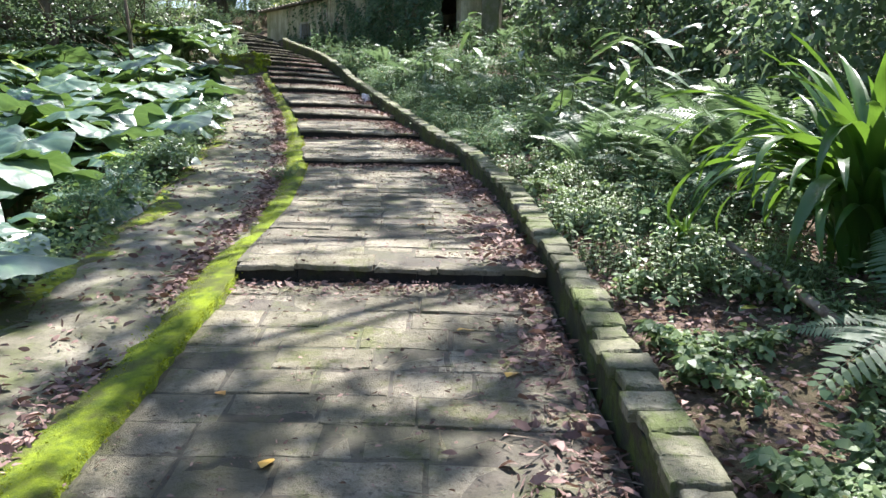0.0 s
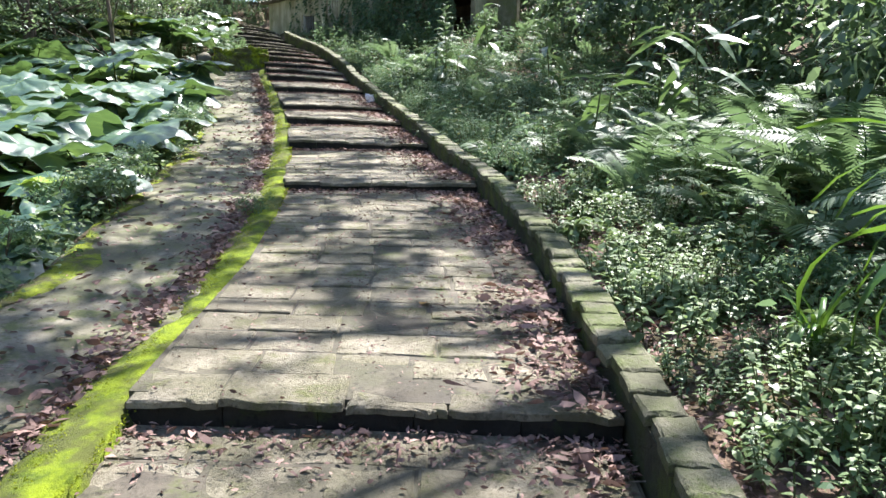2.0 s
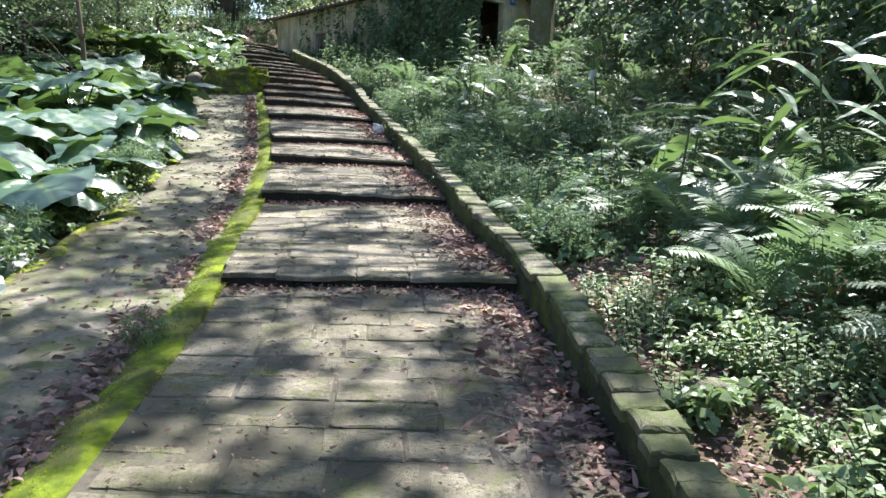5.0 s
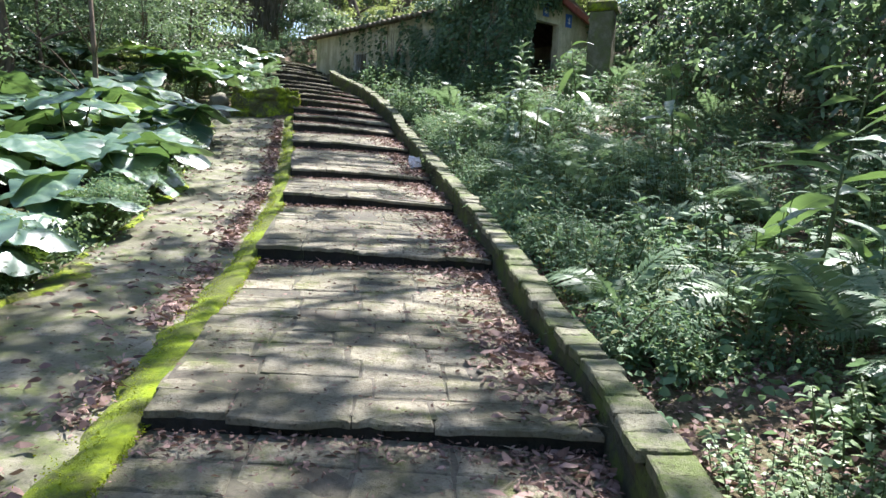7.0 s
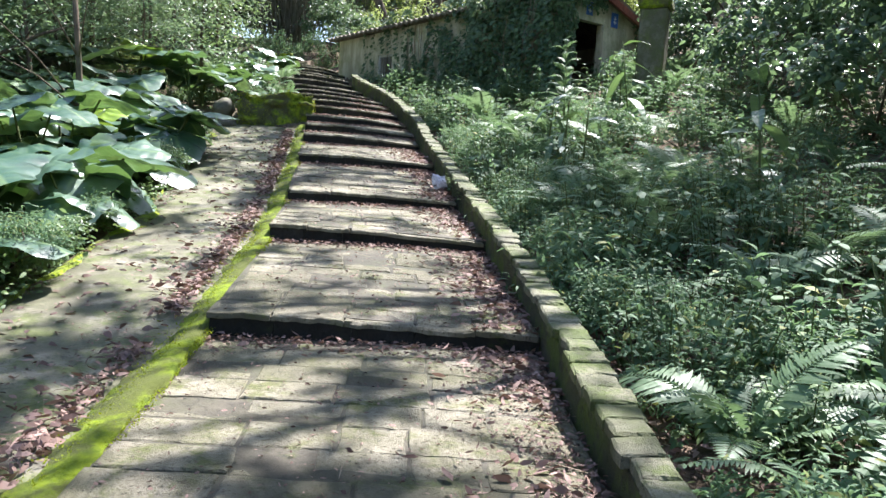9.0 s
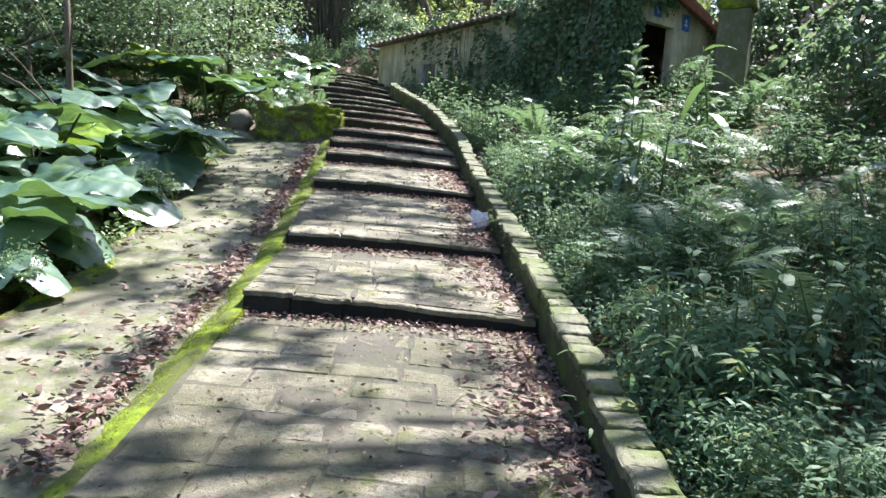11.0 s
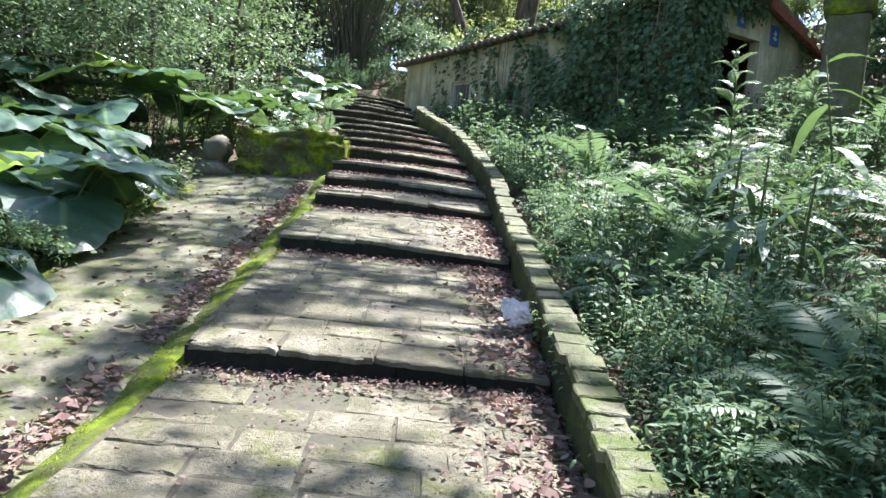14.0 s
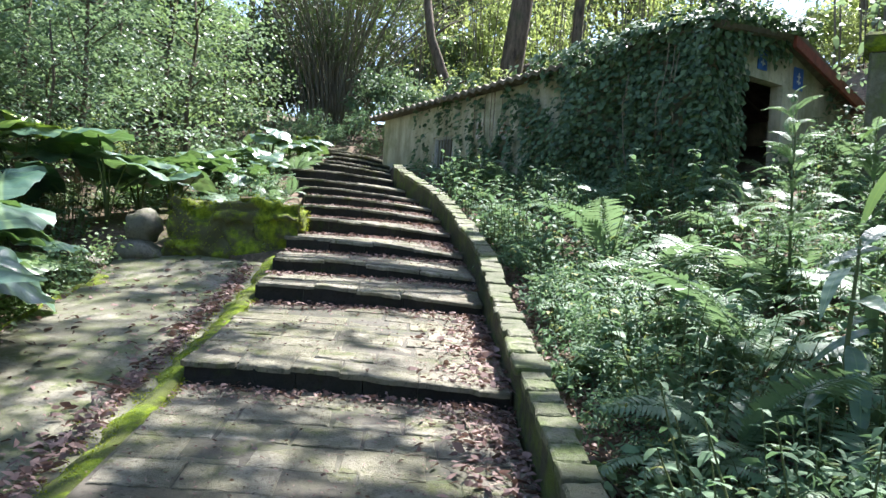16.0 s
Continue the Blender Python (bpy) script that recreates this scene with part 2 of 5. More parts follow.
def part(name, bm, material, parent, label=""):
    me = bpy.data.meshes.new(name)
    bm.to_mesh(me)
    bm.free()
    me.materials.append(material)
    return put(name, me, parent, label=label)


def box_bm(x0, y0, z0, x1, y1, z1, bevel=0.0, rough=0.0, cuts=0):
    bm = bmesh.new()
    bmesh.ops.create_cube(bm, size=1)
    for v in bm.verts:
        v.co = Vector((x0 + (v.co.x + 0.5) * (x1 - x0), y0 + (v.co.y + 0.5) * (y1 - y0), z0 + (v.co.z + 0.5) * (z1 - z0)))
    if cuts:
        bmesh.ops.subdivide_edges(bm, edges=bm.edges[:], cuts=cuts, use_grid_fill=True)
    if bevel:
        bmesh.ops.bevel(bm, geom=bm.edges[:] if not cuts else [e for e in bm.edges if e.calc_face_angle(0) > 1], offset=bevel, segments=1, affect="EDGES")
    if rough:
        for v in bm.verts:
            v.co += noise.noise_vector(v.co * 3.1) * rough
    return bm


def tube(points, radii, sides=6):
    """Vertices and faces of a tapered tube along points."""
    pts = [Vector(p) for p in points]
    verts, faces = [], []
    for i, p in enumerate(pts):
        d = (pts[min(i + 1, len(pts) - 1)] - pts[max(i - 1, 0)]).normalized()
        a = d.cross(Vector((0.31, 0.2, 0.93) if abs(d.z) < 0.9 else (1, 0, 0))).normalized()
        b = d.cross(a)
        for k in range(sides):
            w = 2 * math.pi * k / sides
            verts.append(p + (a * math.cos(w) + b * math.sin(w)) * radii[i])
    for i in range(len(pts) - 1):
        for k in range(sides):
            n = (k + 1) % sides
            faces.append((i * sides + k, i * sides + n, (i + 1) * sides + n, (i + 1) * sides + k))
    faces.append(tuple(range(sides))[::-1])
    faces.append(tuple(range((len(pts) - 1) * sides, len(pts) * sides)))
    return verts, faces


def leaves(pos, axis, up, length, width, droop=0.15, six=True):
    """Verts and faces of many leaf blades: pos, axis, up are N x 3; length, width N."""
    pos, axis, up = (np.asarray(a, float) for a in (pos, axis, up))
    axis = axis / (np.linalg.norm(axis, axis=1, keepdims=True) + 1e-9)
    side = np.cross(axis, up)
    side /= np.linalg.norm(side, axis=1, keepdims=True) + 1e-9
    nrm = np.cross(side, axis)
    L, W = np.asarray(length, float)[:, None], np.asarray(width, float)[:, None]
    n = len(pos)
    if six == "oval":
        rows = [pos] + [pos + axis * L * t + side * W * h * e + nrm * (W * 0.14 * e * e * (h > 0.1) - L * droop * t * t) for t, h in ((0.14, 0.30), (0.36, 0.50), (0.62, 0.40), (0.84, 0.18)) for e in (1, -1)] + [pos + axis * L - nrm * L * droop]
        k = 10
        pattern = [(0, 1, 2), (1, 3, 4, 2), (3, 5, 6, 4), (5, 7, 8, 6), (7, 9, 8)]
    elif six:
        rows = [pos, pos + axis * L * 0.3 + side * W * 0.5 + nrm * W * 0.12, pos + axis * L * 0.3 - side * W * 0.5 + nrm * W * 0.12,
                pos + axis * L * 0.68 + side * W * 0.4 - nrm * L * droop * 0.3, pos + axis * L * 0.68 - side * W * 0.4 - nrm * L * droop * 0.3, pos + axis * L - nrm * L * droop]
        k = 6
        pattern = [(0, 1, 2), (1, 3, 4, 2), (3, 5, 4)]
    else:
        rows = [pos, pos + axis * L * 0.45 + side * W * 0.5, pos + axis * L - nrm * L * droop, pos + axis * L * 0.45 - side * W * 0.5]
        k = 4
        pattern = [(0, 1, 2, 3)]
    verts = np.stack(rows, 1).reshape(-1, 3)
    faces = [tuple(i * k + j for j in f) for i in range(n) for f in pattern]
    return verts, faces


def unit_vectors(n, zmin=-1.0, zmax=1.0):
    z = RNG.uniform(zmin, zmax, n)
    a = RNG.uniform(0, 2 * math.pi, n)
    r = np.sqrt(np.maximum(0, 1 - z * z))
    return np.stack([r * np.cos(a), r * np.sin(a), z], 1)


# ---------------------------------------------------------------- plan of the walk
# each step: left end x, y, right end x, y, height at its foot, height of its top edge
STEPS = [
    (-1.30, -7.0, 0.80, -7.0, -0.90, -0.80),
    (-1.27, 4.83, 0.68, 4.78, 0.52, 0.640),
    (-1.64, 9.62, 0.27, 9.82, 1.00, 1.085),
    (-2.25, 12.86, -0.32, 13.20, 1.26, 1.405),
    (-2.77, 15.28, -0.87, 15.67, 1.57, 1.72),
    (-3.20, 17.00, -1.36, 17.54, 1.83, 1.965),
    (-3.90, 19.50, -2.00, 19.88, 2.24, 2.38),
    (-4.50, 21.55, -2.60, 22.15, 2.56, 2.730),
    (-4.73, 22.35, -2.83, 22.98, 2.78, 2.940),
    (-4.96, 23.15, -3.15, 23.80, 2.98, 3.140),
    (-5.22, 24.03, -3.50, 24.68, 3.18, 3.370),
    (-5.54, 24.91, -3.84, 25.56, 3.40, 3.570),
    (-5.92, 25.79, -4.20, 26.44, 3.58, 3.750),
    (-6.32, 26.67, -4.63, 27.32, 3.76, 3.920),
    (-6.80, 27.55, -5.12, 28.20, 3.94, 4.120),
    (-7.35, 28.40, -5.64, 29.08, 4.16, 4.350),
    (-7.27, 29.25, -5.95, 29.96, 4.37, 4.550),
    (-7.40, 30.10, -6.25, 30.84, 4.56, 4.700),
    (-7.60, 30.95, -6.55, 31.72, 4.72, 4.880),
    (-7.95, 31.80, -6.90, 32.60, 4.90, 5.070),
    (-8.42, 32.60, -7.35, 33.60, 5.09, 5.220),
    (-8.85, 33.60, -7.90, 34.70, 5.24, 5.420),
]
SY = np.array([(s[1] + s[3]) / 2 for s in STEPS])
SZ = np.array([s[4] + 0.4 * (s[5] - s[4]) for s in STEPS])
YS_C = np.concatenate([SY, [37, 45, 60, 90, 150]])
ZS_C = np.concatenate([SZ, [5.95, 7.7, 9.6, 11, 12]])


def zc(y):
    return np.interp(y, YS_C, ZS_C)


# edges of the paving: the ends of the steps and, on the long bends, points between them
R_EDGE = sorted([(s[3], s[2]) for s in STEPS] + [(5.4, 0.63), (7.0, 0.585), (7.6, 0.525), (8.74, 0.40), (11.0, 0.03)])
L_EDGE = sorted([(s[1], s[0]) for s in STEPS] + [(5.5, -1.285), (6.7, -1.29), (7.3, -1.34), (8.3, -1.455)])
RY, RX = np.array([p[0] for p in R_EDGE]), np.array([p[1] for p in R_EDGE])
LY, LX = np.array([p[0] for p in L_EDGE]), np.array([p[1] for p in L_EDGE])
RAMP_Y = np.array([-7, 4.4, 5.1, 6.8, 8.6, 11.0, 13.3, 15.5, 18.1, 21.2, 22.9])
RAMP_X = np.array([-2.5, -2.47, -2.45, -2.62, -2.88, -3.32, -3.76, -4.25, -5.05, -6.15, -6.75])


def kerb_x(y):
    return np.interp(y, RY, RX)


def left_x(y):
    """Left edge of all that is paved."""
    return np.where(np.asarray(y) < 23.0, np.interp(y, RAMP_Y, RAMP_X), np.interp(y, LY, LX) - 0.1)


def wave(x, y, s):
    return np.sin(x * 1.3 * s + 1.7 * np.sin(y * 0.9 * s)) * np.cos(y * 1.1 * s + 1.3 * np.sin(x * 0.7 * s))


def ground_z(x, y):
    """Height of the bare ground beside the path."""
    x, y = np.asarray(x, float), np.asarray(y, float)
    base = zc(y)
    dr = x - (kerb_x(y) + 0.2)
    dl = left_x(y) - x
    bumps = 0.06 * wave(x, y, 1.0) + 0.03 * wave(x + 3, y - 5, 2.7)
    right = base - 0.10 + 0.05 * np.clip(dr, 0, 2.0) + 0.16 * np.clip(dr - 2.0, 0, 6) + 0.32 * np.clip(dr - 8, 0, 60) + bumps * np.clip(dr, 0, 1)
    low = np.where(y < 23.0, 0.48, 0.05)
    left = base - low * np.clip(dl / 0.5, 0, 1) + 0.02 * dl + 0.30 * np.clip(dl - 14, 0, 60) + bumps * np.clip(dl, 0, 1)
    mid = base - 0.40
    z = np.where(dr > -0.1, right, np.where(dl > -0.1, left, mid))
    return z


def gz(x, y):
    return float(ground_z(x, y))


# ---------------------------------------------------------------- ground
def axis_steps(lo, hi, fine_lo, fine_hi, fine, grow=1.35):
    mid = list(np.arange(fine_lo, fine_hi + 1e-6, fine))
    out, d, v = [], fine, fine_hi
    while v < hi:
        d *= grow
        v += d
        out.append(min(v, hi))
    back, d, v = [], fine, fine_lo
    while v > lo:
        d *= grow
        v -= d
        back.append(max(v, lo))
    return np.array(back[::-1] + mid + out)


def build_ground():
    xs = axis_steps(-900, 900, -14, 9, 0.25)
    ys = axis_steps(-900, 900, -4, 40, 0.25)
    X, Y = np.meshgrid(xs, ys)
    Z = ground_z(X, Y)
    Z = np.minimum(Z, 60 + 0 * Z)
    w = len(xs)
    verts = np.stack([X.ravel(), Y.ravel(), Z.ravel()], 1)
    faces = [(j * w + i, j * w + i + 1, (j + 1) * w + i + 1, (j + 1) * w + i) for j in range(len(ys) - 1) for i in range(w - 1)]
    put("ground", mesh_of("ground", verts, faces, SOIL, smooth=True), label="brown forest soil with leaf litter and low weeds", category="ground", kind="structure")


build_ground()


# ---------------------------------------------------------------- steps, ramp, kerb
def lerp2(a, b, t):
    return a + (b - a) * t


def tread_point(i, u, v):
    """Point on tread i: u across from left to right, v along from its front edge to the foot of the next step."""
    a, b = STEPS[i], STEPS[i + 1]
    f = Vector((lerp2(a[0], a[2], u), lerp2(a[1], a[3], u), a[5]))
    k = Vector((lerp2(b[0], b[2], u), lerp2(b[1], b[3], u), b[4]))
    f.z -= (0.0, 0.03, 0.0)[i] * u if i < 3 else (0.07 if i < 7 else 0.10) * max(0.0, (u - 0.25) / 0.75) ** 1.3
    k.z -= 0.03 * max(0.0, (u - 0.6) / 0.4)
    p = f.lerp(k, v)
    p.x = lerp2(float(np.interp(p.y, LY, LX)), float(np.interp(p.y, RY, RX)), u)
    return p


def tread_z(x, y):
    """Height of the paving at a place, or None beside it."""
    for i in range(len(STEPS) - 1):
        a, b = STEPS[i], STEPS[i + 1]
        u = (x - np.interp(y, LY, LX)) / (np.interp(y, RY, RX) - np.interp(y, LY, LX))
        if not 0 <= u <= 1:
            return None
        y0, y1 = lerp2(a[1], a[3], u), lerp2(b[1], b[3], u)
        if y0 <= y < y1:
            return tread_point(i, u, (y - y0) / (y1 - y0)).z
    return None


def quad_block(c, drop, inset=0.006, chamfer=0.010, jag=0.0, ragged=0.0):
    """A slab from its four top corners (front left, front right, back right, back left), with a worn top edge and a ragged outline."""
    c = [Vector(p) for p in c]
    mid = sum(c, Vector()) / 4
    c = [p + (mid - p).normalized() * inset for p in c]
    down = Vector((0, 0, -drop))
    front = [c[0].lerp(c[1], t) for t in ((0, 0.33, 0.66, 1) if not ragged else (0, 0.08, 0.2, 0.33, 0.42, 0.56, 0.66, 0.8, 0.9, 1))]
    if jag:
        fwd = ((c[0] + c[1]) - (c[2] + c[3])).normalized()
        out = rnd(-0.22, 0.22)
        front = [p + fwd * jag * (out + rnd(-0.30, 0.30) + 0.35 * noise.noise(Vector((p.x * 4, p.y * 2, 3))) + 0.6 * noise.noise(Vector((p.x * 14, p.y * 5, 3)))) + Vector((0, 0, jag * 0.3 * noise.noise(Vector((p.x * 6, p.y * 3, 8))))) for p in front]
    ring = front + [c[2], c[3]]
    if ragged:
        ring = front + [c[1].lerp(c[2], 0.5), c[2], c[2].lerp(c[3], 0.25), c[2].lerp(c[3], 0.5), c[2].lerp(c[3], 0.75), c[3], c[3].lerp(c[0], 0.5)]
        ring = [p + (mid - p).normalized() * rnd(-0.2, 1.0) * ragged + Vector((0, 0, rnd(-0.002, 0.002))) for p in ring]
    verts = [p + (mid - p).normalized() * chamfer * rnd(0.7, 1.8) for p in ring]
    verts += [p + Vector((0, 0, -chamfer * rnd(0.5, 1.3))) for p in ring]
    verts += [p + down for p in ring]
    n = len(ring)
    faces = [tuple(range(n))]
    for k in range(2):
        for j in range(n):
            faces.append((k * n + j, (k + 1) * n + j, (k + 1) * n + (j + 1) % n, k * n + (j + 1) % n))
    return verts, faces


def build_steps():
    """Each step: a bed of mortar, riser stones and paving slabs."""
    for i in range(len(STEPS) - 1):
        a, b = STEPS[i], STEPS[i + 1]
        bed_v, bed_f = [], []
        n = max(2, int((b[1] - a[1]) / 0.5))
        for k in range(n + 1):
            for u in (0.0, 0.25, 0.5, 0.75, 1.0):
                p = tread_point(i, u, k / n)
                off = 0.05 if k == 0 else 0.0
                bed_v.append(p + Vector((0, off, -0.003)))
        for k in range(n):
            for j in range(4):
                q = k * 5 + j
                bed_f.append((q, q + 1, q + 6, q + 5))
        base = len(bed_v)
        bed_v += [bed_v[0] + Vector((0, 0, -0.35)), bed_v[4] + Vector((0, 0, -0.35)), bed_v[n * 5] + Vector((0, 0, -0.35)), bed_v[n * 5 + 4] + Vector((0, 0, -0.35))]
        bed_f += [(base, base + 1, 4, 3, 2, 1, 0), (0, *[k * 5 for k in range(1, n + 1)], base + 2, base), (base + 1, base + 3, *[k * 5 + 4 for k in range(n, -1, -1)])]
        step = put("step_%d" % (i + 1), mesh_of("step_bed", bed_v, bed_f, MORTAR), label="broad stone step paved with worn grey slabs", category="step", kind="structure")
        depth = ((b[1] + b[3]) - (a[1] + a[3])) / 2
        rows = max(1, round(depth / 0.26))
        start = 0
        if i == 0:
            start = int(rows * 7.6 / 11.8)
        h = a[5] - a[4]
        # riser stones under the front edge, their colour darkened for the shade there
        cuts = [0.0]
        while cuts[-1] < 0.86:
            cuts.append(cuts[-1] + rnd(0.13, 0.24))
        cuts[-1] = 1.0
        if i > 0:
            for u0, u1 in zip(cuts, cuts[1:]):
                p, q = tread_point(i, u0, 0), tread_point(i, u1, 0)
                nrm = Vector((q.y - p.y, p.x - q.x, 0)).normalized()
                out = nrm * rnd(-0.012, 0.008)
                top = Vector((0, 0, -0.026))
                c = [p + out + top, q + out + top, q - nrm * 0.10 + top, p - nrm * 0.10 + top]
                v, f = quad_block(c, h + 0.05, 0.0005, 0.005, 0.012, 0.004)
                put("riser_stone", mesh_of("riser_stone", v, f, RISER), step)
        for r in range(start, rows):
            v0, v1 = r / rows, (r + 1) / rows
            cuts = [0.0]
            while cuts[-1] < 0.84:
                cuts.append(cuts[-1] + rnd(0.15, 0.27))
            cuts[-1] = 1.0
            cuts[0] = rnd(-0.012, 0.016)
            for u0, u1 in zip(cuts, cuts[1:]):
                w0, w1 = (0 if r == 0 else rnd(-0.025, 0.025) / rows), (0 if r == rows - 1 else rnd(-0.025, 0.025) / rows)
                c = [tread_point(i, u0, v0 + w0), tread_point(i, u1, v0 + w0 + rnd(-0.05, 0.05) / rows * (r > 0)), tread_point(i, u1, v1 + w1), tread_point(i, u0, v1 + w1)]
                lift, tip = rnd(-0.006, 0.007), rnd(-0.006, 0.006)
                c = [p + Vector((0, 0, lift + (tip if k in (0, 1) else -tip))) for k, p in enumerate(c)]
                first = r == 0 and i > 0
                if first:
                    fw = Vector((0, -0.022, -0.004))
                    c[0] += fw
                    c[1] += fw
                v, f = quad_block(c, 0.034 if first else 0.05, 0.0005 if first else rnd(0.001, 0.006), rnd(0.004, 0.013), 0.034 if first else 0.014, 0.010 if first else 0.009)
                put("slab", mesh_of("slab", v, f, SLAB), step)


def strip(name, ys, cols, mat, label, category):
    """A long sheet along y: cols are functions y -> (x, z)."""
    verts, faces = [], []
    w = len(cols)
    for y in ys:
        for c in cols:
            x, z = c(y)
            verts.append((x, y, z))
    for j in range(len(ys) - 1):
        for i in range(w - 1):
            q = j * w + i
            faces.append((q, q + 1, q + w + 1, q + w))
    return put(name, mesh_of(name, verts, faces, mat, smooth=True), label=label, category=category, kind="structure")


def ramp_z(y):
    return float(zc(y)) - 0.01


def build_ramp():
    ys = np.arange(-7, 22.95, 0.15)

    def edge(f, dz, wob=0.0):
        def at(y):
            x0, x1 = float(np.interp(y, RAMP_Y, RAMP_X)), float(np.interp(y, LY, LX)) - 0.30
            w = wob * float(noise.noise(Vector((3.1, y * 1.3, 0))) + 0.5 * noise.noise(Vector((7.7, y * 4, 0))))
            hump = 0.012 * noise.noise(Vector((f * 3, y * 0.8, 2)))
            return x0 + (x1 - x0) * f + w, ramp_z(y) + dz + hump
        return at
    cols = [edge(-0.02, -0.55, 0.07), edge(0.0, -0.06, 0.07), edge(0.03, -0.01, 0.05)] + [edge(f, d) for f, d in ((0.2, 0.0), (0.4, 0.0), (0.6, -0.008), (0.8, -0.025), (0.93, -0.035), (1.0, -0.03), (1.2, -0.05))]
    strip("ramp", ys, cols, CONCRETE, "smooth old concrete ramp beside the steps, stained and mossy", "ramp")

    def mossy(k):
        def at(y):
            xl = float(np.interp(y, LY, LX))
            n1, n2 = noise.noise(Vector((k * 2.3, y * 1.7, 5))), noise.noise(Vector((k * 5.3, y * 9, 9)))
            wide = float(np.interp(y, [4, 6.5, 11, 14], [0.22, 0.21, 0.21, 0.17])) + 0.10 * noise.noise(Vector((1, y * 0.9, 3))) + 0.05 * noise.noise(Vector((1, y * 4.1, 3)))
            x = xl + (0.06, 0.0, -0.10, -0.20, -0.30, -0.40)[k] * (wide / 0.3) + (0.05 if k > 2 else 0.03) * n1 + (0.05 if k > 2 else 0.028) * n2
            z = ramp_z(y) + (-0.12, 0.020, 0.024, 0.012, -0.010, -0.06)[k] + 0.012 * n1 + 0.012 * n2
            return x, z
        return at
    def edge_moss(k):
        def at(y):
            x0 = float(np.interp(y, RAMP_Y, RAMP_X))
            n1, n2 = noise.noise(Vector((k * 1.9, y * 1.3, 15))), noise.noise(Vector((k * 4.3, y * 7, 19)))
            wide = max(0.02, 0.26 + 0.34 * noise.noise(Vector((2, y * 0.8, 13))) + 0.12 * noise.noise(Vector((5, y * 3.1, 13))) - 0.012 * y)
            x = x0 + (-0.05, 0.0, 0.3, 0.65, 1.0, 1.25)[k] * wide + 0.03 * n1 + 0.02 * n2
            return x, ramp_z(y) + (-0.16, -0.03, 0.010, 0.012, 0.003, -0.03)[k] + 0.008 * n1 + 0.008 * n2
        return at
    strip("moss_edge", np.arange(-1, 22.0, 0.05), [edge_moss(k) for k in range(6)], MOSS_DARK, "olive green moss creeping over the edge of the ramp", "moss")
    strip("moss_border", np.arange(-1, 23.0, 0.04), [mossy(k) for k in range(6)], MOSS, "bright yellow-green moss on the mortar border of the steps", "moss")


def build_moss_tufts():
    """Short moss shoots that give the border and the ramp's edges a furry, ragged outline."""
    P, S = [], []
    while len(P) < 26000:
        y = rnd(0.8, 22.8)
        xl = float(np.interp(y, LY, LX))
        patch = noise.noise(Vector((4, y * 1.1, 2)))
        if rnd(0, 1) < 0.72:
            x = xl + 0.045 - abs(RNG.normal(0, 0.12))
            if patch + 0.35 < rnd(-0.3, 0.5):
                continue
            z = ramp_z(y) + 0.012 - 0.10 * max(0, (xl - x) - 0.16)
        else:
            x = float(np.interp(y, RAMP_Y, RAMP_X)) + abs(RNG.normal(0, 0.13))
            if noise.noise(Vector((x * 2.5, y * 1.6, 7))) < rnd(-0.2, 0.5):
                continue
            z = ramp_z(y) - 0.02
        P.append((x, y, z))
        S.append(rnd(0.007, 0.018))
    n = len(P)
    S = np.array(S)
    v, f = leaves(P, unit_vectors(n, 0.1, 0.8), unit_vectors(n, -0.2, 0.6), S, S * 0.55, 0.2, False)
    put("moss_tufts", mesh_of("moss_tufts", v, f, MOSS_TUFT), label="tufts of bright green moss along the border and the ramp edge", category="moss", kind="stuff")


def offset_line(pts, d):
    out = []
    for i, p in enumerate(pts):
        a, b = pts[max(i - 1, 0)], pts[min(i + 1, len(pts) - 1)]
        t = Vector((b[0] - a[0], b[1] - a[1], 0)).normalized()
        out.append(Vector((p[0] + t.y * d, p[1] - t.x * d, p[2])))
    return out


def kerb_line(step):
    y, pts = -6.8, []
    while y < 29.5:
        pts.append(Vector((float(kerb_x(y)) + 0.01, y, float(zc(y)) + 0.132)))
        slope = (float(kerb_x(y + 0.1)) - float(kerb_x(y))) / 0.1
        y += step / math.sqrt(1 + slope * slope + 0.02)
    return pts


def smooth_line(pts, n=4):
    for _ in range(n):
        pts = [pts[0]] + [(pts[i - 1] + pts[i] * 2 + pts[i + 1]) / 4 for i in range(1, len(pts) - 1)] + [pts[-1]]
    return pts


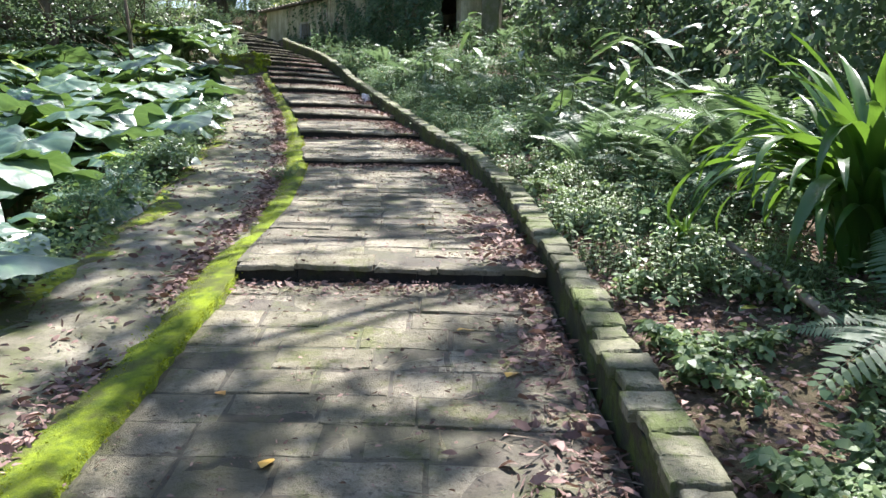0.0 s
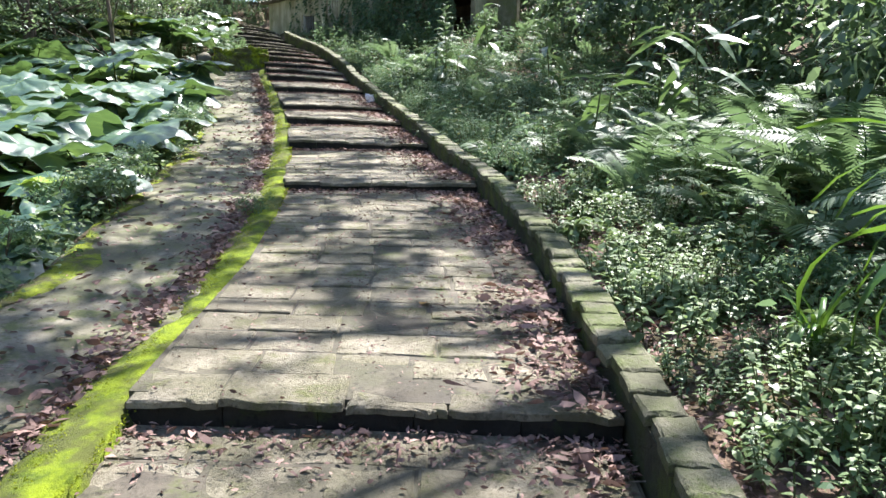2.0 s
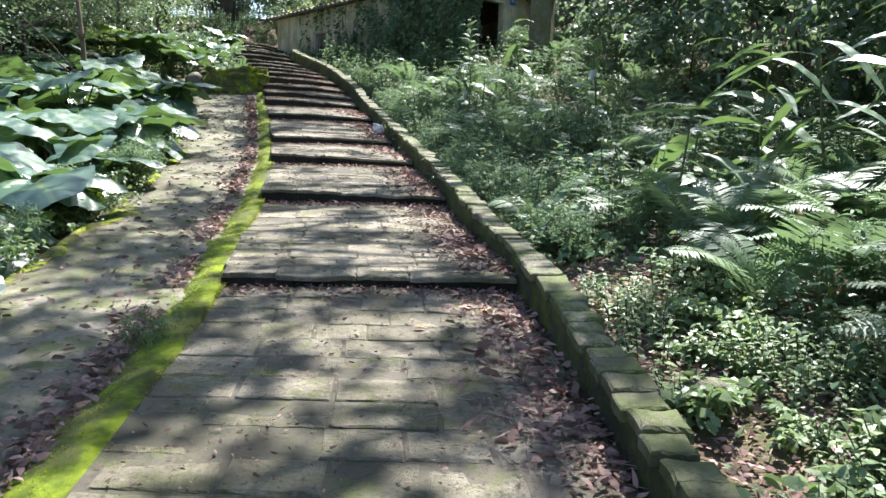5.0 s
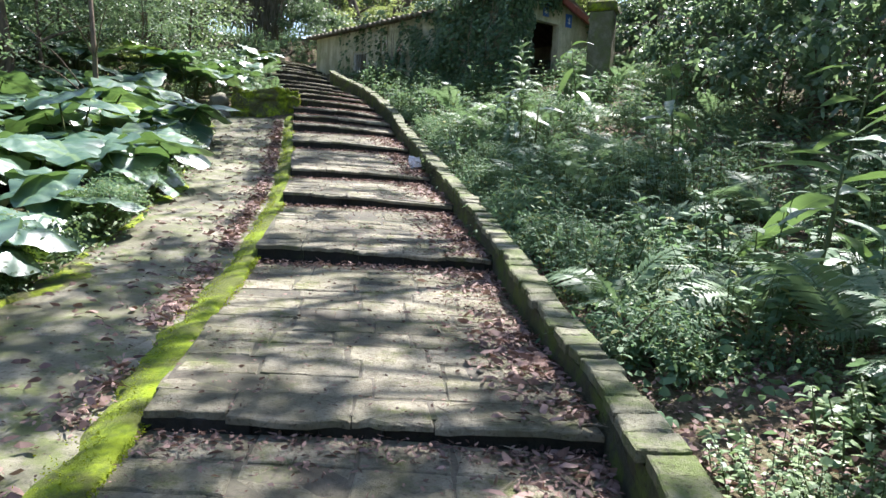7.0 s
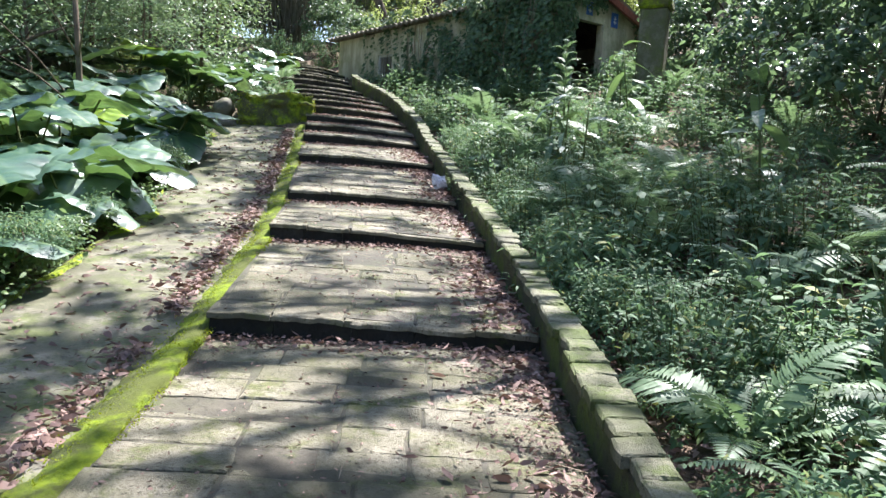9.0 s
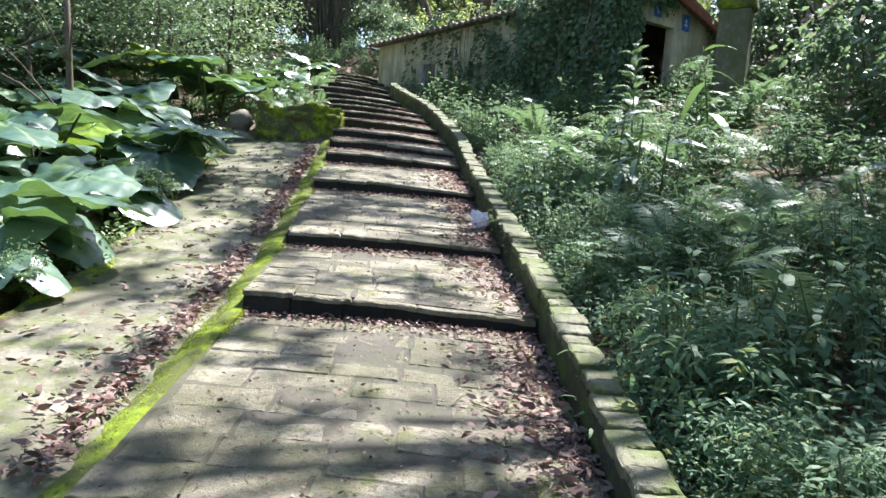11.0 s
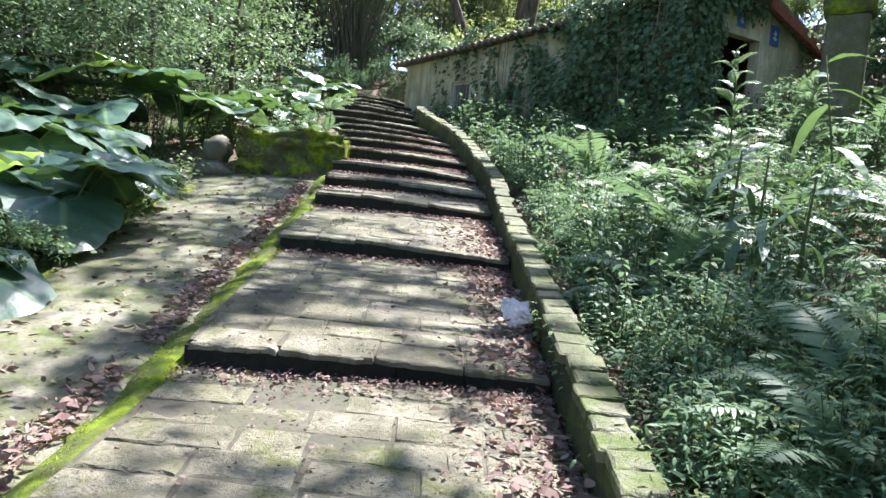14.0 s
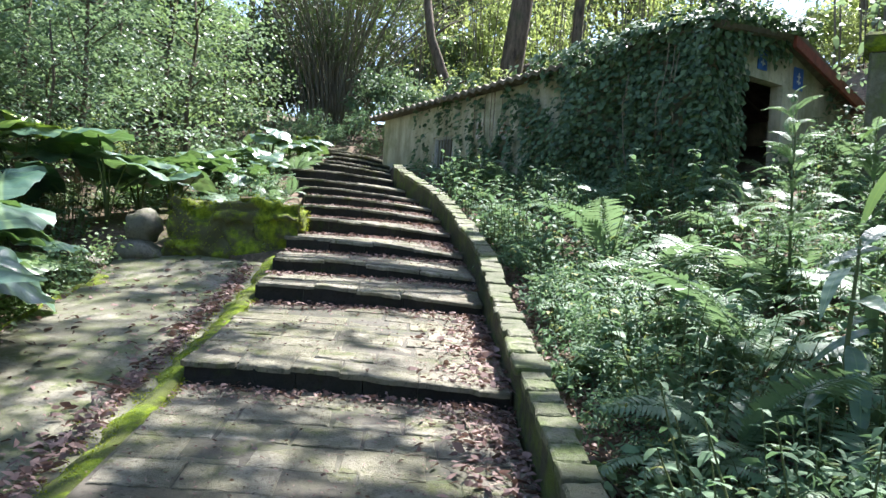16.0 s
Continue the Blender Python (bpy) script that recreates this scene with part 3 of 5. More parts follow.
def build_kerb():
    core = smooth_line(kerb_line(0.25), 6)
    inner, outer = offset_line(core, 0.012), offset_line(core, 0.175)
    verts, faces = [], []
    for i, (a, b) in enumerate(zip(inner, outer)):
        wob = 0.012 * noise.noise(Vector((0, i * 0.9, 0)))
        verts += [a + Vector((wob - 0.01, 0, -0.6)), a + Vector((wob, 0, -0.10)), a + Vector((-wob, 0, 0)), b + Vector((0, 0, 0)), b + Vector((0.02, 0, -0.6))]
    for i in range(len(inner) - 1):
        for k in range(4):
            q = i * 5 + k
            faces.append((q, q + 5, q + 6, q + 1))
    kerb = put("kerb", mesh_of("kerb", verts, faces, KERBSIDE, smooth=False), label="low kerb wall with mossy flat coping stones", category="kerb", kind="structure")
    line = smooth_line(kerb_line(0.168), 6)
    a, b = offset_line(line, -0.012), offset_line(line, 0.180)
    up = Vector((0, 0, 0.058))
    rest_v, rest_f, count = [], [], 0
    for i in range(len(line) - 1):
        j = [Vector((rnd(-0.022, 0.018), rnd(-0.010, 0.010), rnd(-0.010, 0.011))) for _ in range(2)]
        t = Vector((0, 0, rnd(-0.008, 0.008)))
        c = [a[i] + up + j[0], b[i] + up + j[1], b[i + 1] + up + j[1] + t, a[i + 1] + up + j[0] + t]
        v, f = quad_block(c, 0.052, rnd(0.003, 0.011), rnd(0.005, 0.014), 0.010, 0.010)
        if line[i].y > 0.5 and count < 260:
            count += 1
            put("coping_stone", mesh_of("coping_stone", v, f, BRICK), kerb)
        else:
            o = len(rest_v)
            rest_v += v
            rest_f += [tuple(o + x for x in ff) for ff in f]
    put("coping", mesh_of("coping", rest_v, rest_f, BRICK), kerb, kind="stuff")


# ---------------------------------------------------------------- the house
HOUSE = Matrix(((0.752, 0.66, 0, -6.9), (-0.66, 0.752, 0, 32.3), (0, 0, 1, 0), (0, 0, 0, 1)))


def build_house():
    house = put("house", None, m=HOUSE, label="small plastered shed house, walls stained and overgrown with ivy", category="house")
    L, D, T = 8.65, 3.75, 0.2

    def wall_top(x, y):
        front = 5.91 + 0.41 * x / L
        return front + (0.16 * y / 1.7 if y < 1.7 else 0.16 - 0.80 * (y - 1.7) / 2.2)

    def wall(x0, y0, z0, x1, y1, z1=None):
        bm = box_bm(x0, y0, z0, x1, y1, z1 if z1 else 7.0, cuts=0)
        if z1 is None:
            for v in bm.verts:
                if v.co.z > 6.9:
                    v.co.z = wall_top(v.co.x, v.co.y) - 0.05
        return part("wall", bm, PLASTER, house, "cream plaster with grey and green stains")
    wx0, wx1, wz0, wz1 = 1.98, 2.68, 4.12, 5.33
    wall(0, 0, 2.6, wx0, T)
    wall(wx1, 0, 2.6, L, T)
    wall(wx0, 0, 2.6, wx1, T, wz0)
    wall(wx0, 0, wz1, wx1, T)
    wall(0, T, 2.6, T, D)
    wall(T, D - T, 2.6, L - T, D)
    dy0, dy1, dz = 0.66, 1.70, 5.84
    wall(L - T, T, 2.6, L, dy0)
    for y0, y1 in ((dy1, 1.72), (1.72, D)):
        wall(L - T, y0, 2.6, L, y1)
    wall(L - T, dy0, dz, L, dy1)
    part("floor_slab", box_bm(T, T, 3.2, L - T, D - T, 3.7), DARK_INSIDE, house)
    # window: frame and iron bars
    win = part("window", box_bm(wx0, 0.05, wz0, wx0 + 0.05, 0.12, wz1), BAR_METAL, house, "window opening with pale iron bars")
    part("frame_post", box_bm(wx1 - 0.05, 0.05, wz0, wx1, 0.12, wz1), BAR_METAL, win)
    part("frame_rail", box_bm(wx0 + 0.05, 0.05, wz1 - 0.05, wx1 - 0.05, 0.12, wz1), BAR_METAL, win)
    part("frame_rail", box_bm(wx0 + 0.05, 0.05, wz0, wx1 - 0.05, 0.12, wz0 + 0.05), BAR_METAL, win)
    for k in range(6):
        x = wx0 + 0.09 + k * 0.104
        v, f = tube([(x, 0.07, wz0 + 0.02), (x + rnd(-0.006, 0.006), 0.06, (wz0 + wz1) / 2), (x, 0.07, wz1 - 0.02)], [0.013] * 3, 6)
        put("bar", mesh_of("bar", v, f, BAR_METAL), win)
    # roof: corrugated rows of tiles on both slopes
    for name, y0, y1 in (("roof", -0.28, 1.72), ("roof", 1.68, D + 0.25)):
        xs = np.arange(-0.25, L + 0.3, 0.055)
        rows = np.linspace(y0, y1, 10)
        verts, faces = [], []
        for j, y in enumerate(rows):
            for i, x in enumerate(xs):
                zz = wall_top(min(max(x, 0), L), y) + 0.045 + 0.03 * math.cos(i * math.pi / 2) + 0.012 * noise.noise(Vector((x * 2, y * 2, 0)))
                verts.append((x, y + 0.02 * noise.noise(Vector((x * 5, j, 1))), zz))
        w, n = len(xs), len(verts)
        verts += [(v[0], v[1], v[2] - 0.07) for v in verts]
        for j in range(len(rows) - 1):
            for i in range(w - 1):
                q = j * w + i
                faces.append((q, q + 1, q + w + 1, q + w))
                faces.append((n + q, n + q + w, n + q + w + 1, n + q + 1))
        for i in range(w - 1):
            faces.append((i, n + i, n + i + 1, i + 1))
            q = (len(rows) - 1) * w + i
            faces.append((q, q + 1, n + q + 1, n + q))
        for j in range(len(rows) - 1):
            q = j * w
            faces.append((q, q + w, n + q + w, n + q))
            q = j * w + w - 1
            faces.append((q, n + q, n + q + w, q + w))
        put(name, mesh_of(name, verts, faces, ROOF_TILE), house, label="dark mossy roof tiles with a ragged eave")
    # barge boards on the door end
    for y0, y1 in ((1.45, D + 0.3),):
        bm = box_bm(L + 0.27, y0, 0, L + 0.33, y1, 0.17, 0.006)
        for v in bm.verts:
            v.co.z += wall_top(L, v.co.y) - 0.14
        part("barge_board", bm, RUST_RED, house, "rust-red painted barge board")
    # blue enamel notices beside the door, white strokes on them
    for y, z, w, h in ((1.12, 6.12, 0.22, 0.30), (2.08, 6.0, 0.25, 0.34)):
        sign = part("sign", box_bm(L + 0.004, y - w / 2, z - h / 2, L + 0.022, y + w / 2, z + h / 2, 0.003), BLUE, house, "small blue notice with a white mark")
        for a, b, c, d in ((-0.05, 0.02, 0.05, 0.04), (-0.012, -0.09, 0.012, 0.09), (-0.05, -0.06, -0.02, -0.03), (0.02, -0.07, 0.05, -0.04)):
            part("white_stroke", box_bm(L + 0.023, y + a, z + b, L + 0.027, y + c, z + d), WHITE, sign)
    # faded papers on the long wall
    for x, z, w, h, m in ((3.53, 5.38, 0.20, 0.36, PAPER), (4.22, 5.30, 0.24, 0.34, PAPER), (4.92, 5.27, 0.26, 0.34, PAPER)):
        sheet = part("paper_notice", box_bm(x - w / 2, -0.008, z - h / 2, x + w / 2, -0.002, z + h / 2), m, house, "faded paper notice")
        for k in range(3):
            part("ink_line", box_bm(x - w * 0.3, -0.011, z + h * (0.24 - 0.2 * k), x + w * 0.3, -0.009, z + h * (0.32 - 0.2 * k)), PAPER_RED, sheet)


def build_ivy():
    """Ivy over the long wall, the roof's near end and the corner."""
    P, A, U, S = [], [], [], []
    n = 0
    while n < 13500:
        x, z = rnd(1.2, 8.95), rnd(3.3, 6.45)
        clump = noise.noise(Vector((x * 1.3, z * 1.3, 0))) + 0.5 * noise.noise(Vector((x * 4, z * 2, 3)))
        cover = (x - 4.8) * 0.55 + clump * 1.2 + (0.25 if z < 4.7 else -0.05)
        if x < 5.0:
            strand = abs(noise.noise(Vector((x * 2.6, 1.0, z * 0.4)))) < 0.09
            cover = 0.55 if strand or z < 4.35 + 0.4 * clump else -1
        if rnd(0, 1) > cover + 0.45 or (1.93 < x < 2.73 and 4.06 < z < 5.35):
            continue
        bulge = max(0.0, 0.30 * min(1, (x - 4.5) / 2)) * (0.6 + clump)
        P.append((x, -0.03 - max(0, bulge) - rnd(0, 0.16), z))
        A.append((rnd(-0.8, 0.8), rnd(-1.0, -0.2), rnd(-1.0, 0.05)))
        U.append((rnd(-0.5, 0.5), -1, rnd(0.3, 1.3)))
        S.append(rnd(0.055, 0.125))
        n += 1
    for _ in range(8000):
        x, y = rnd(5.4, 9.1), rnd(-0.4, 2.0)
        if noise.noise(Vector((x * 1.1, y * 1.4, 8))) + (x - 6.6) * 0.5 < 0:
            continue
        top = 5.91 + 0.41 * x / 8.65 + (0.16 * min(y, 1.7) / 1.7)
        P.append((x, y, top + 0.05 + rnd(0, 0.42) * (0.6 + noise.noise(Vector((x * 2, y * 2, 0))))))
        A.append((rnd(-1, 1), rnd(-1, 0.4), rnd(-0.6, 0.1)))
        U.append((rnd(-0.4, 0.4), rnd(-0.6, 0.2), 1))
        S.append(rnd(0.055, 0.125))
    for _ in range(4200):
        y, z = rnd(-0.25, 1.55), rnd(3.3, 6.5)
        if y > 0.42 + 0.3 * noise.noise(Vector((3, z * 1.5, 0))) and z < 6.15 + rnd(-0.1, 0.2):
            continue
        P.append((8.68 + rnd(0.02, 0.22), y, z))
        A.append((rnd(0.1, 0.6), rnd(-0.6, 0.6), rnd(-1.2, -0.2)))
        U.append((1, rnd(-0.3, 0.3), 0.5))
        S.append(rnd(0.055, 0.125))
    S = np.array(S)
    v, f = leaves(P, A, U, S, S * 0.85, 0.2)
    ivy = put("ivy", mesh_of("ivy", v, f, IVY), m=HOUSE, label="dense dark green ivy climbing over wall and roof", category="ivy", kind="stuff")
    for k in range(10):
        x = rnd(7.3, 8.5) if k > 5 else rnd(1.9, 4.4)
        z0 = 6.2
        pts = [(x + 0.08 * noise.noise(Vector((k, t * 2, 0))), -0.06 - (0.4 if k > 5 else 0) * (1 - abs(t - 0.5)), z0 - t * rnd(1.6, 2.3)) for t in np.linspace(0, 1, 7)]
        vv, ff = tube(pts, [0.008] * 7, 5)
        put("vine_stem", mesh_of("vine_stem", vv, ff, TWIG), ivy)


def build_pillar():
    x, y = 1.68, 26.0
    pillar = put("pillar", None, m=pose(x, y, 0, 0, 0, -14), label="square plastered masonry pillar with a mossy cap", category="pillar")
    part("shaft", box_bm(-0.28, -0.27, 3.0, 0.28, 0.27, 5.84, 0.03, 0.02, 6), CONCRETE, pillar)
    part("cap", box_bm(-0.34, -0.33, 5.84, 0.34, 0.33, 6.08, 0.05, 0.03, 4), MOSS_DARK, pillar, "mossy green cap")


# ---------------------------------------------------------------- rocks and rubbish
def rock_bm(size, seed, sub=3, squash=(1, 1, 1), rough=0.22):
    bm = bmesh.new()
    bmesh.ops.create_icosphere(bm, subdivisions=sub, radius=1)
    for v in bm.verts:
        d = v.co.normalized()
        r = 1 + rough * noise.noise(d * 1.3 + Vector((seed, 0, 0))) + rough * 0.35 * noise.noise(d * 4 + Vector((0, seed, 0)))
        v.co = Vector((d.x * squash[0], d.y * squash[1], d.z * squash[2])) * r * size
    return bm


def smooth_mesh(ob):
    ob.data.polygons.foreach_set("use_smooth", [True] * len(ob.data.polygons))
    return ob


def build_rocks():
    bm = box_bm(-0.58, -0.40, -0.45, 0.72, 0.75, 0.46, cuts=26)
    for v in bm.verts:
        q = v.co.copy()
        v.co += noise.noise_vector(q * 1.6) * 0.11 + noise.noise_vector(q * 4.5) * 0.10 + noise.noise_vector(q * 9) * 0.06 + noise.noise_vector(q * 19) * 0.03
        if q.z > 0.35 and q.y < -0.2:
            v.co.y += 0.10
    block = part("mossy_block", bm, MOSS_DARK, None)
    smooth_mesh(block)
    block.matrix_basis = pose(-5.72, 23.35, 2.98, 0, 0, 22)
    tagged(block, "large squared rock thickly covered in green moss", "rock")
    bm = box_bm(-0.24, -0.32, -0.45, 0.22, 0.40, 0.28, cuts=12)
    for v in bm.verts:
        q = v.co.copy()
        v.co += noise.noise_vector(q * 2.6) * 0.07 + noise.noise_vector(q * 7) * 0.05 + noise.noise_vector(q * 15) * 0.025
    upper = part("mossy_stone", bm, MOSS_DARK, None)
    smooth_mesh(upper).matrix_basis = pose(-8.33, 31.45, 5.0, 0, 0, 18)
    tagged(upper, "yellow-green mossy stone at the head of the steps", "stone")
    P, A = [], []
    polys = [q for q in block.data.polygons if q.center.z > -0.3 and q.normal.z > -0.3]
    for _ in range(9000):
        q = polys[int(rnd(0, len(polys) - 0.01))]
        if noise.noise(q.center * 2.2) < rnd(-0.5, 0.25):
            continue
        P.append(q.center + Vector((rnd(-0.04, 0.04), rnd(-0.04, 0.04), rnd(-0.03, 0.03))))
        A.append(q.normal * 0.8 + Vector((rnd(-0.7, 0.7), rnd(-0.7, 0.7), rnd(-0.7, 0.4))))
    S = RNG.uniform(0.012, 0.035, len(P))
    v, f = leaves(P, A, unit_vectors(len(P), -0.3, 1.0), S, S * 0.5, 0.2, False)
    put("moss_cover", mesh_of("moss_cover", v, f, MOSS_TUFT), block, kind="stuff")
    for x, y, z, s, sq in ((-6.46, 22.80, 3.12, 0.21, (1, 0.9, 0.9)), (-6.48, 22.70, 2.83, 0.24, (1.1, 0.9, 0.7)), (-6.78, 22.30, 2.70, 0.17, (1.3, 0.9, 0.6)), (-6.30, 22.60, 2.72, 0.12, (1.2, 1, 0.7))):
        r = part("rounded_stone", rock_bm(s, x * 3 + z, 3, sq, 0.45), ROCK, None)
        smooth_mesh(r).location = (x, y, z)
        tagged(r, "rounded grey-brown field stone beside the mossy block", "stone")
    for x, y, s in ((1.65, 9.0, 0.17), (1.1, 8.3, 0.12), (2.0, 8.7, 0.2), (1.9, 6.9, 0.12), (-0.2, 14.3, 0.05)):
        r = part("stone", rock_bm(s, x + y, 2, (1.3, 1, 0.5)), ROCK, None)
        smooth_mesh(r).location = (x, y, (tread_z(x, y) or gz(x, y)) + s * 0.2)
        tagged(r, "flat brown stone half sunk in the leaf litter", "stone")
    # crumpled bag against the kerb
    bm = bmesh.new()
    bmesh.ops.create_icosphere(bm, subdivisions=4, radius=1)
    for v in bm.verts:
        d = v.co.normalized()
        neck = max(0.0, d.z) ** 2
        v.co = Vector((d.x * 0.125 * (1 - 0.55 * neck) - 0.09 * neck, d.y * 0.075 * (1 - 0.6 * neck), max(d.z, -0.5) * 0.17))
        v.co += noise.noise_vector(d * 2.1 + Vector((3, 1, 0))) * 0.045 + noise.noise_vector(d * 5.3) * 0.028 + noise.noise_vector(d * 12) * 0.010
    bag = part("plastic_bag", bm, PLASTIC, None)
    bag.matrix_basis = pose(-1.68, 18.35, 2.10, 10, -24, 20) @ Matrix.Scale(0.70, 4)
    tagged(bag, "crumpled white plastic bag lying against the kerb", "bag")


build_ramp()
build_moss_tufts()
build_house()
build_pillar()
build_rocks()


# ---------------------------------------------------------------- plants
def frond_mesh(name, length, width, arch, pairs, mat):
    """A fern frond along +y that rises and arches over: a rachis and two rows of leaflets."""
    def at(t):
        return Vector((0, length * (t * 0.92), length * arch * (1.6 * t - 1.75 * t * t)))
    pts = [at(t) for t in np.linspace(0, 1, 9)]
    v, f = tube(pts, list(np.linspace(0.006, 0.0015, 9)), 4)
    P, A, U, LN, WD = [], [], [], [], []
    for k in range(pairs):
        t = 0.16 + 0.84 * k / pairs
        p, d = at(t), (at(min(1, t + 0.02)) - at(t - 0.02)).normalized()
        w = width * (math.sin(math.pi * min(1, (t - 0.06) / 0.98)) ** 0.75) * (1.1 - 0.45 * t)
        for s in (-1, 1):
            up = Vector((1, 0, 0)).cross(d)
            P.append(p)
            A.append(Vector((s, 0, 0)) * 0.92 + d * 0.38 + up * rnd(-0.12, 0.10))
            U.append(up + Vector((rnd(-0.15, 0.15), 0, 0)))
            LN.append(w * rnd(0.9, 1.08))
            WD.append(length * 0.84 / pairs * 0.98)
    lv, lf = leaves(P, A, U, LN, WD, 0.14)
    o = len(v)
    v = [tuple(x) for x in v] + [tuple(x) for x in lv]
    f = f + [tuple(o + i for i in x) for x in lf]
    return mesh_of(name, v, f, mat)


FRONDS = [frond_mesh("frond", 1.0, 0.25, a, n, FERN) for a, n in ((0.42, 34), (0.60, 30), (0.36, 36), (0.52, 28))]


def fern(x, y, size, n, lift=0.0):
    """A fern: fronds round a crown."""
    root = put("fern", None, m=pose(x, y, gz(x, y) - 0.02 + lift, 0, 0, rnd(0, 360)), label="green fern with arching feathery fronds among the undergrowth", category="fern", group="ferns beside the path")
    for k in range(n):
        s = size * rnd(0.7, 1.15)
        put("frond", FRONDS[int(rnd(0, 3.99))], root, pose(0, 0, 0, rnd(8, 52), rnd(-22, 22), 360 * k / n + rnd(-22, 22)) @ Matrix.Scale(s, 4))
    return root


def blade_mesh(name, shape, droop, cup, mat, wob=0.02, nx=4, ny=9):
    """A broad leaf blade along +y: shape gives the half width at t; UV x runs from the midrib outwards."""
    verts, uv, faces = [], [], []
    for j in range(ny + 1):
        t = j / ny
        w, y = shape(t)
        for i in range(-nx, nx + 1):
            s = i / nx
            x = w * s
            z = cup * abs(s) * w - droop * t * t - 0.25 * droop * s * s * w
            z += wob * noise.noise(Vector((x * 6, y * 6, 1.7))) + wob * 0.7 * math.sin(t * 22) * abs(s)
            verts.append((x, y, z))
            uv.append((abs(s), t))
    w = 2 * nx + 1
    for j in range(ny):
        for i in range(2 * nx):
            q = j * w + i
            faces.append((q, q + 1, q + w + 1, q + w))
    return mesh_of(name, verts, faces, mat, smooth=True, uv=uv)


def taro_mesh(k):
    """Heart-shaped taro blade about one long, with two lobes behind the stalk."""
    verts, uv, faces = [(0, 0, 0)], [(0, 0.3)], []
    rings, n = 5, 32
    seed = Vector((k * 3.7, 0, 0))
    for r in range(1, rings + 1):
        q = r / rings
        for i in range(n):
            a = 2 * math.pi * i / n
            th = a
            tip = 0.80 * max(0, math.cos(th)) ** 6
            rad = 0.42 + tip * 0.35 + 0.10 * math.cos(2 * th) * -0.4
            notch = max(0, -math.cos(th)) ** 14
            rad *= 1 - 0.78 * notch
            lobe = 0.10 * math.exp(-((abs(math.atan2(math.sin(th), math.cos(th))) - 2.5) / 0.35) ** 2)
            rad += lobe
            x, y = rad * math.sin(th) * q, rad * math.cos(th) * q
            z = 0.10 * abs(x) - 0.20 * q * q * (0.3 + 0.7 * max(0, y)) + 0.022 * q * math.sin(th * 9 + k) + 0.06 * noise.noise(Vector((x * 4, y * 4, 0)) + seed)
            verts.append((x, y, z))
            uv.append((min(1, abs(x) * 2.2), 0.5 + y))
    for i in range(n):
        faces.append((0, 1 + i, 1 + (i + 1) % n))
    for r in range(rings - 1):
        for i in range(n):
            a, b = 1 + r * n + i, 1 + r * n + (i + 1) % n
            faces.append((a, a + n, b + n, b))
    return mesh_of("leaf", verts, faces, TARO, smooth=True, uv=uv)


TARO_BLADES = [taro_mesh(k) for k in range(4)]
PETIOLE = mesh_of("petiole", *tube([(0, 0, 0), (0, 0.06, 0.35), (0, 0.16, 0.7), (0, 0.30, 1.0)], [0.022, 0.018, 0.013, 0.009], 6), STEM, smooth=True)


def taro(x, y, height, n, size):
    root = put("taro_plant", None, m=pose(x, y, gz(x, y) - 0.03, 0, 0, rnd(0, 360)), label="taro plant with broad heart-shaped glossy leaves on stalks", category="plant", group="taro bed beside the ramp")
    for k in range(n):
        h = height * rnd(0.72, 1.12)
        turn = 360 * k / n + rnd(-30, 30)
        spread = rnd(0.7, 1.5)
        m = pose(0, 0, 0, 0, 0, turn) @ Matrix.Diagonal((1, spread * h, h, 1))
        put("petiole", PETIOLE, root, m)
        tip = Vector((0, 0.30 * spread * h, h))
        put("leaf", TARO_BLADES[int(rnd(0, 3.99))], root, pose(0, 0, 0, 0, 0, turn) @ Matrix.Translation(tip) @ pose(0, 0, 0, rnd(-26, 10), rnd(-16, 16), rnd(-25, 25)) @ Matrix.Scale(size * rnd(0.75, 1.2), 4))
    return root


def arch_mesh(name, half, bend, mat, ny=14):
    """A strap leaf one long that rises along +y and arches over by bend degrees, folded along its midrib."""
    verts, uv, faces = [], [], []
    y = z = 0.0
    for j in range(ny + 1):
        t = j / ny
        a = math.radians(bend) * t ** 1.7
        w = half * math.sin(math.pi * min(1, 0.14 + 0.86 * t)) ** 0.6
        for k in (-1, -0.5, 0, 0.5, 1):
            lift = 0.35 * abs(k) * w + 0.004 * math.sin(t * 17 + k * 2)
            verts.append((w * k, y + lift * math.sin(a), z + lift * math.cos(a)))
            uv.append((abs(k), t))
        y += math.cos(a) / ny
        z -= math.sin(a) / ny
    for j in range(ny):
        for i in range(4):
            q = j * 5 + i
            faces.append((q, q + 1, q + 6, q + 5))
    return mesh_of(name, verts, faces, mat, smooth=True, uv=uv)


STRAP_BLADES = [arch_mesh("leaf", 0.031, b, STRAP) for b in (55, 100, 145, 175)]
LANCE_BLADES = [blade_mesh("leaf", lambda t: (0.13 * math.sin(math.pi * min(1, 0.03 + 0.97 * t)) ** 0.8, t), d, 0.3, GINGER, 0.012, 3, 10) for d in (0.55, 0.95)]


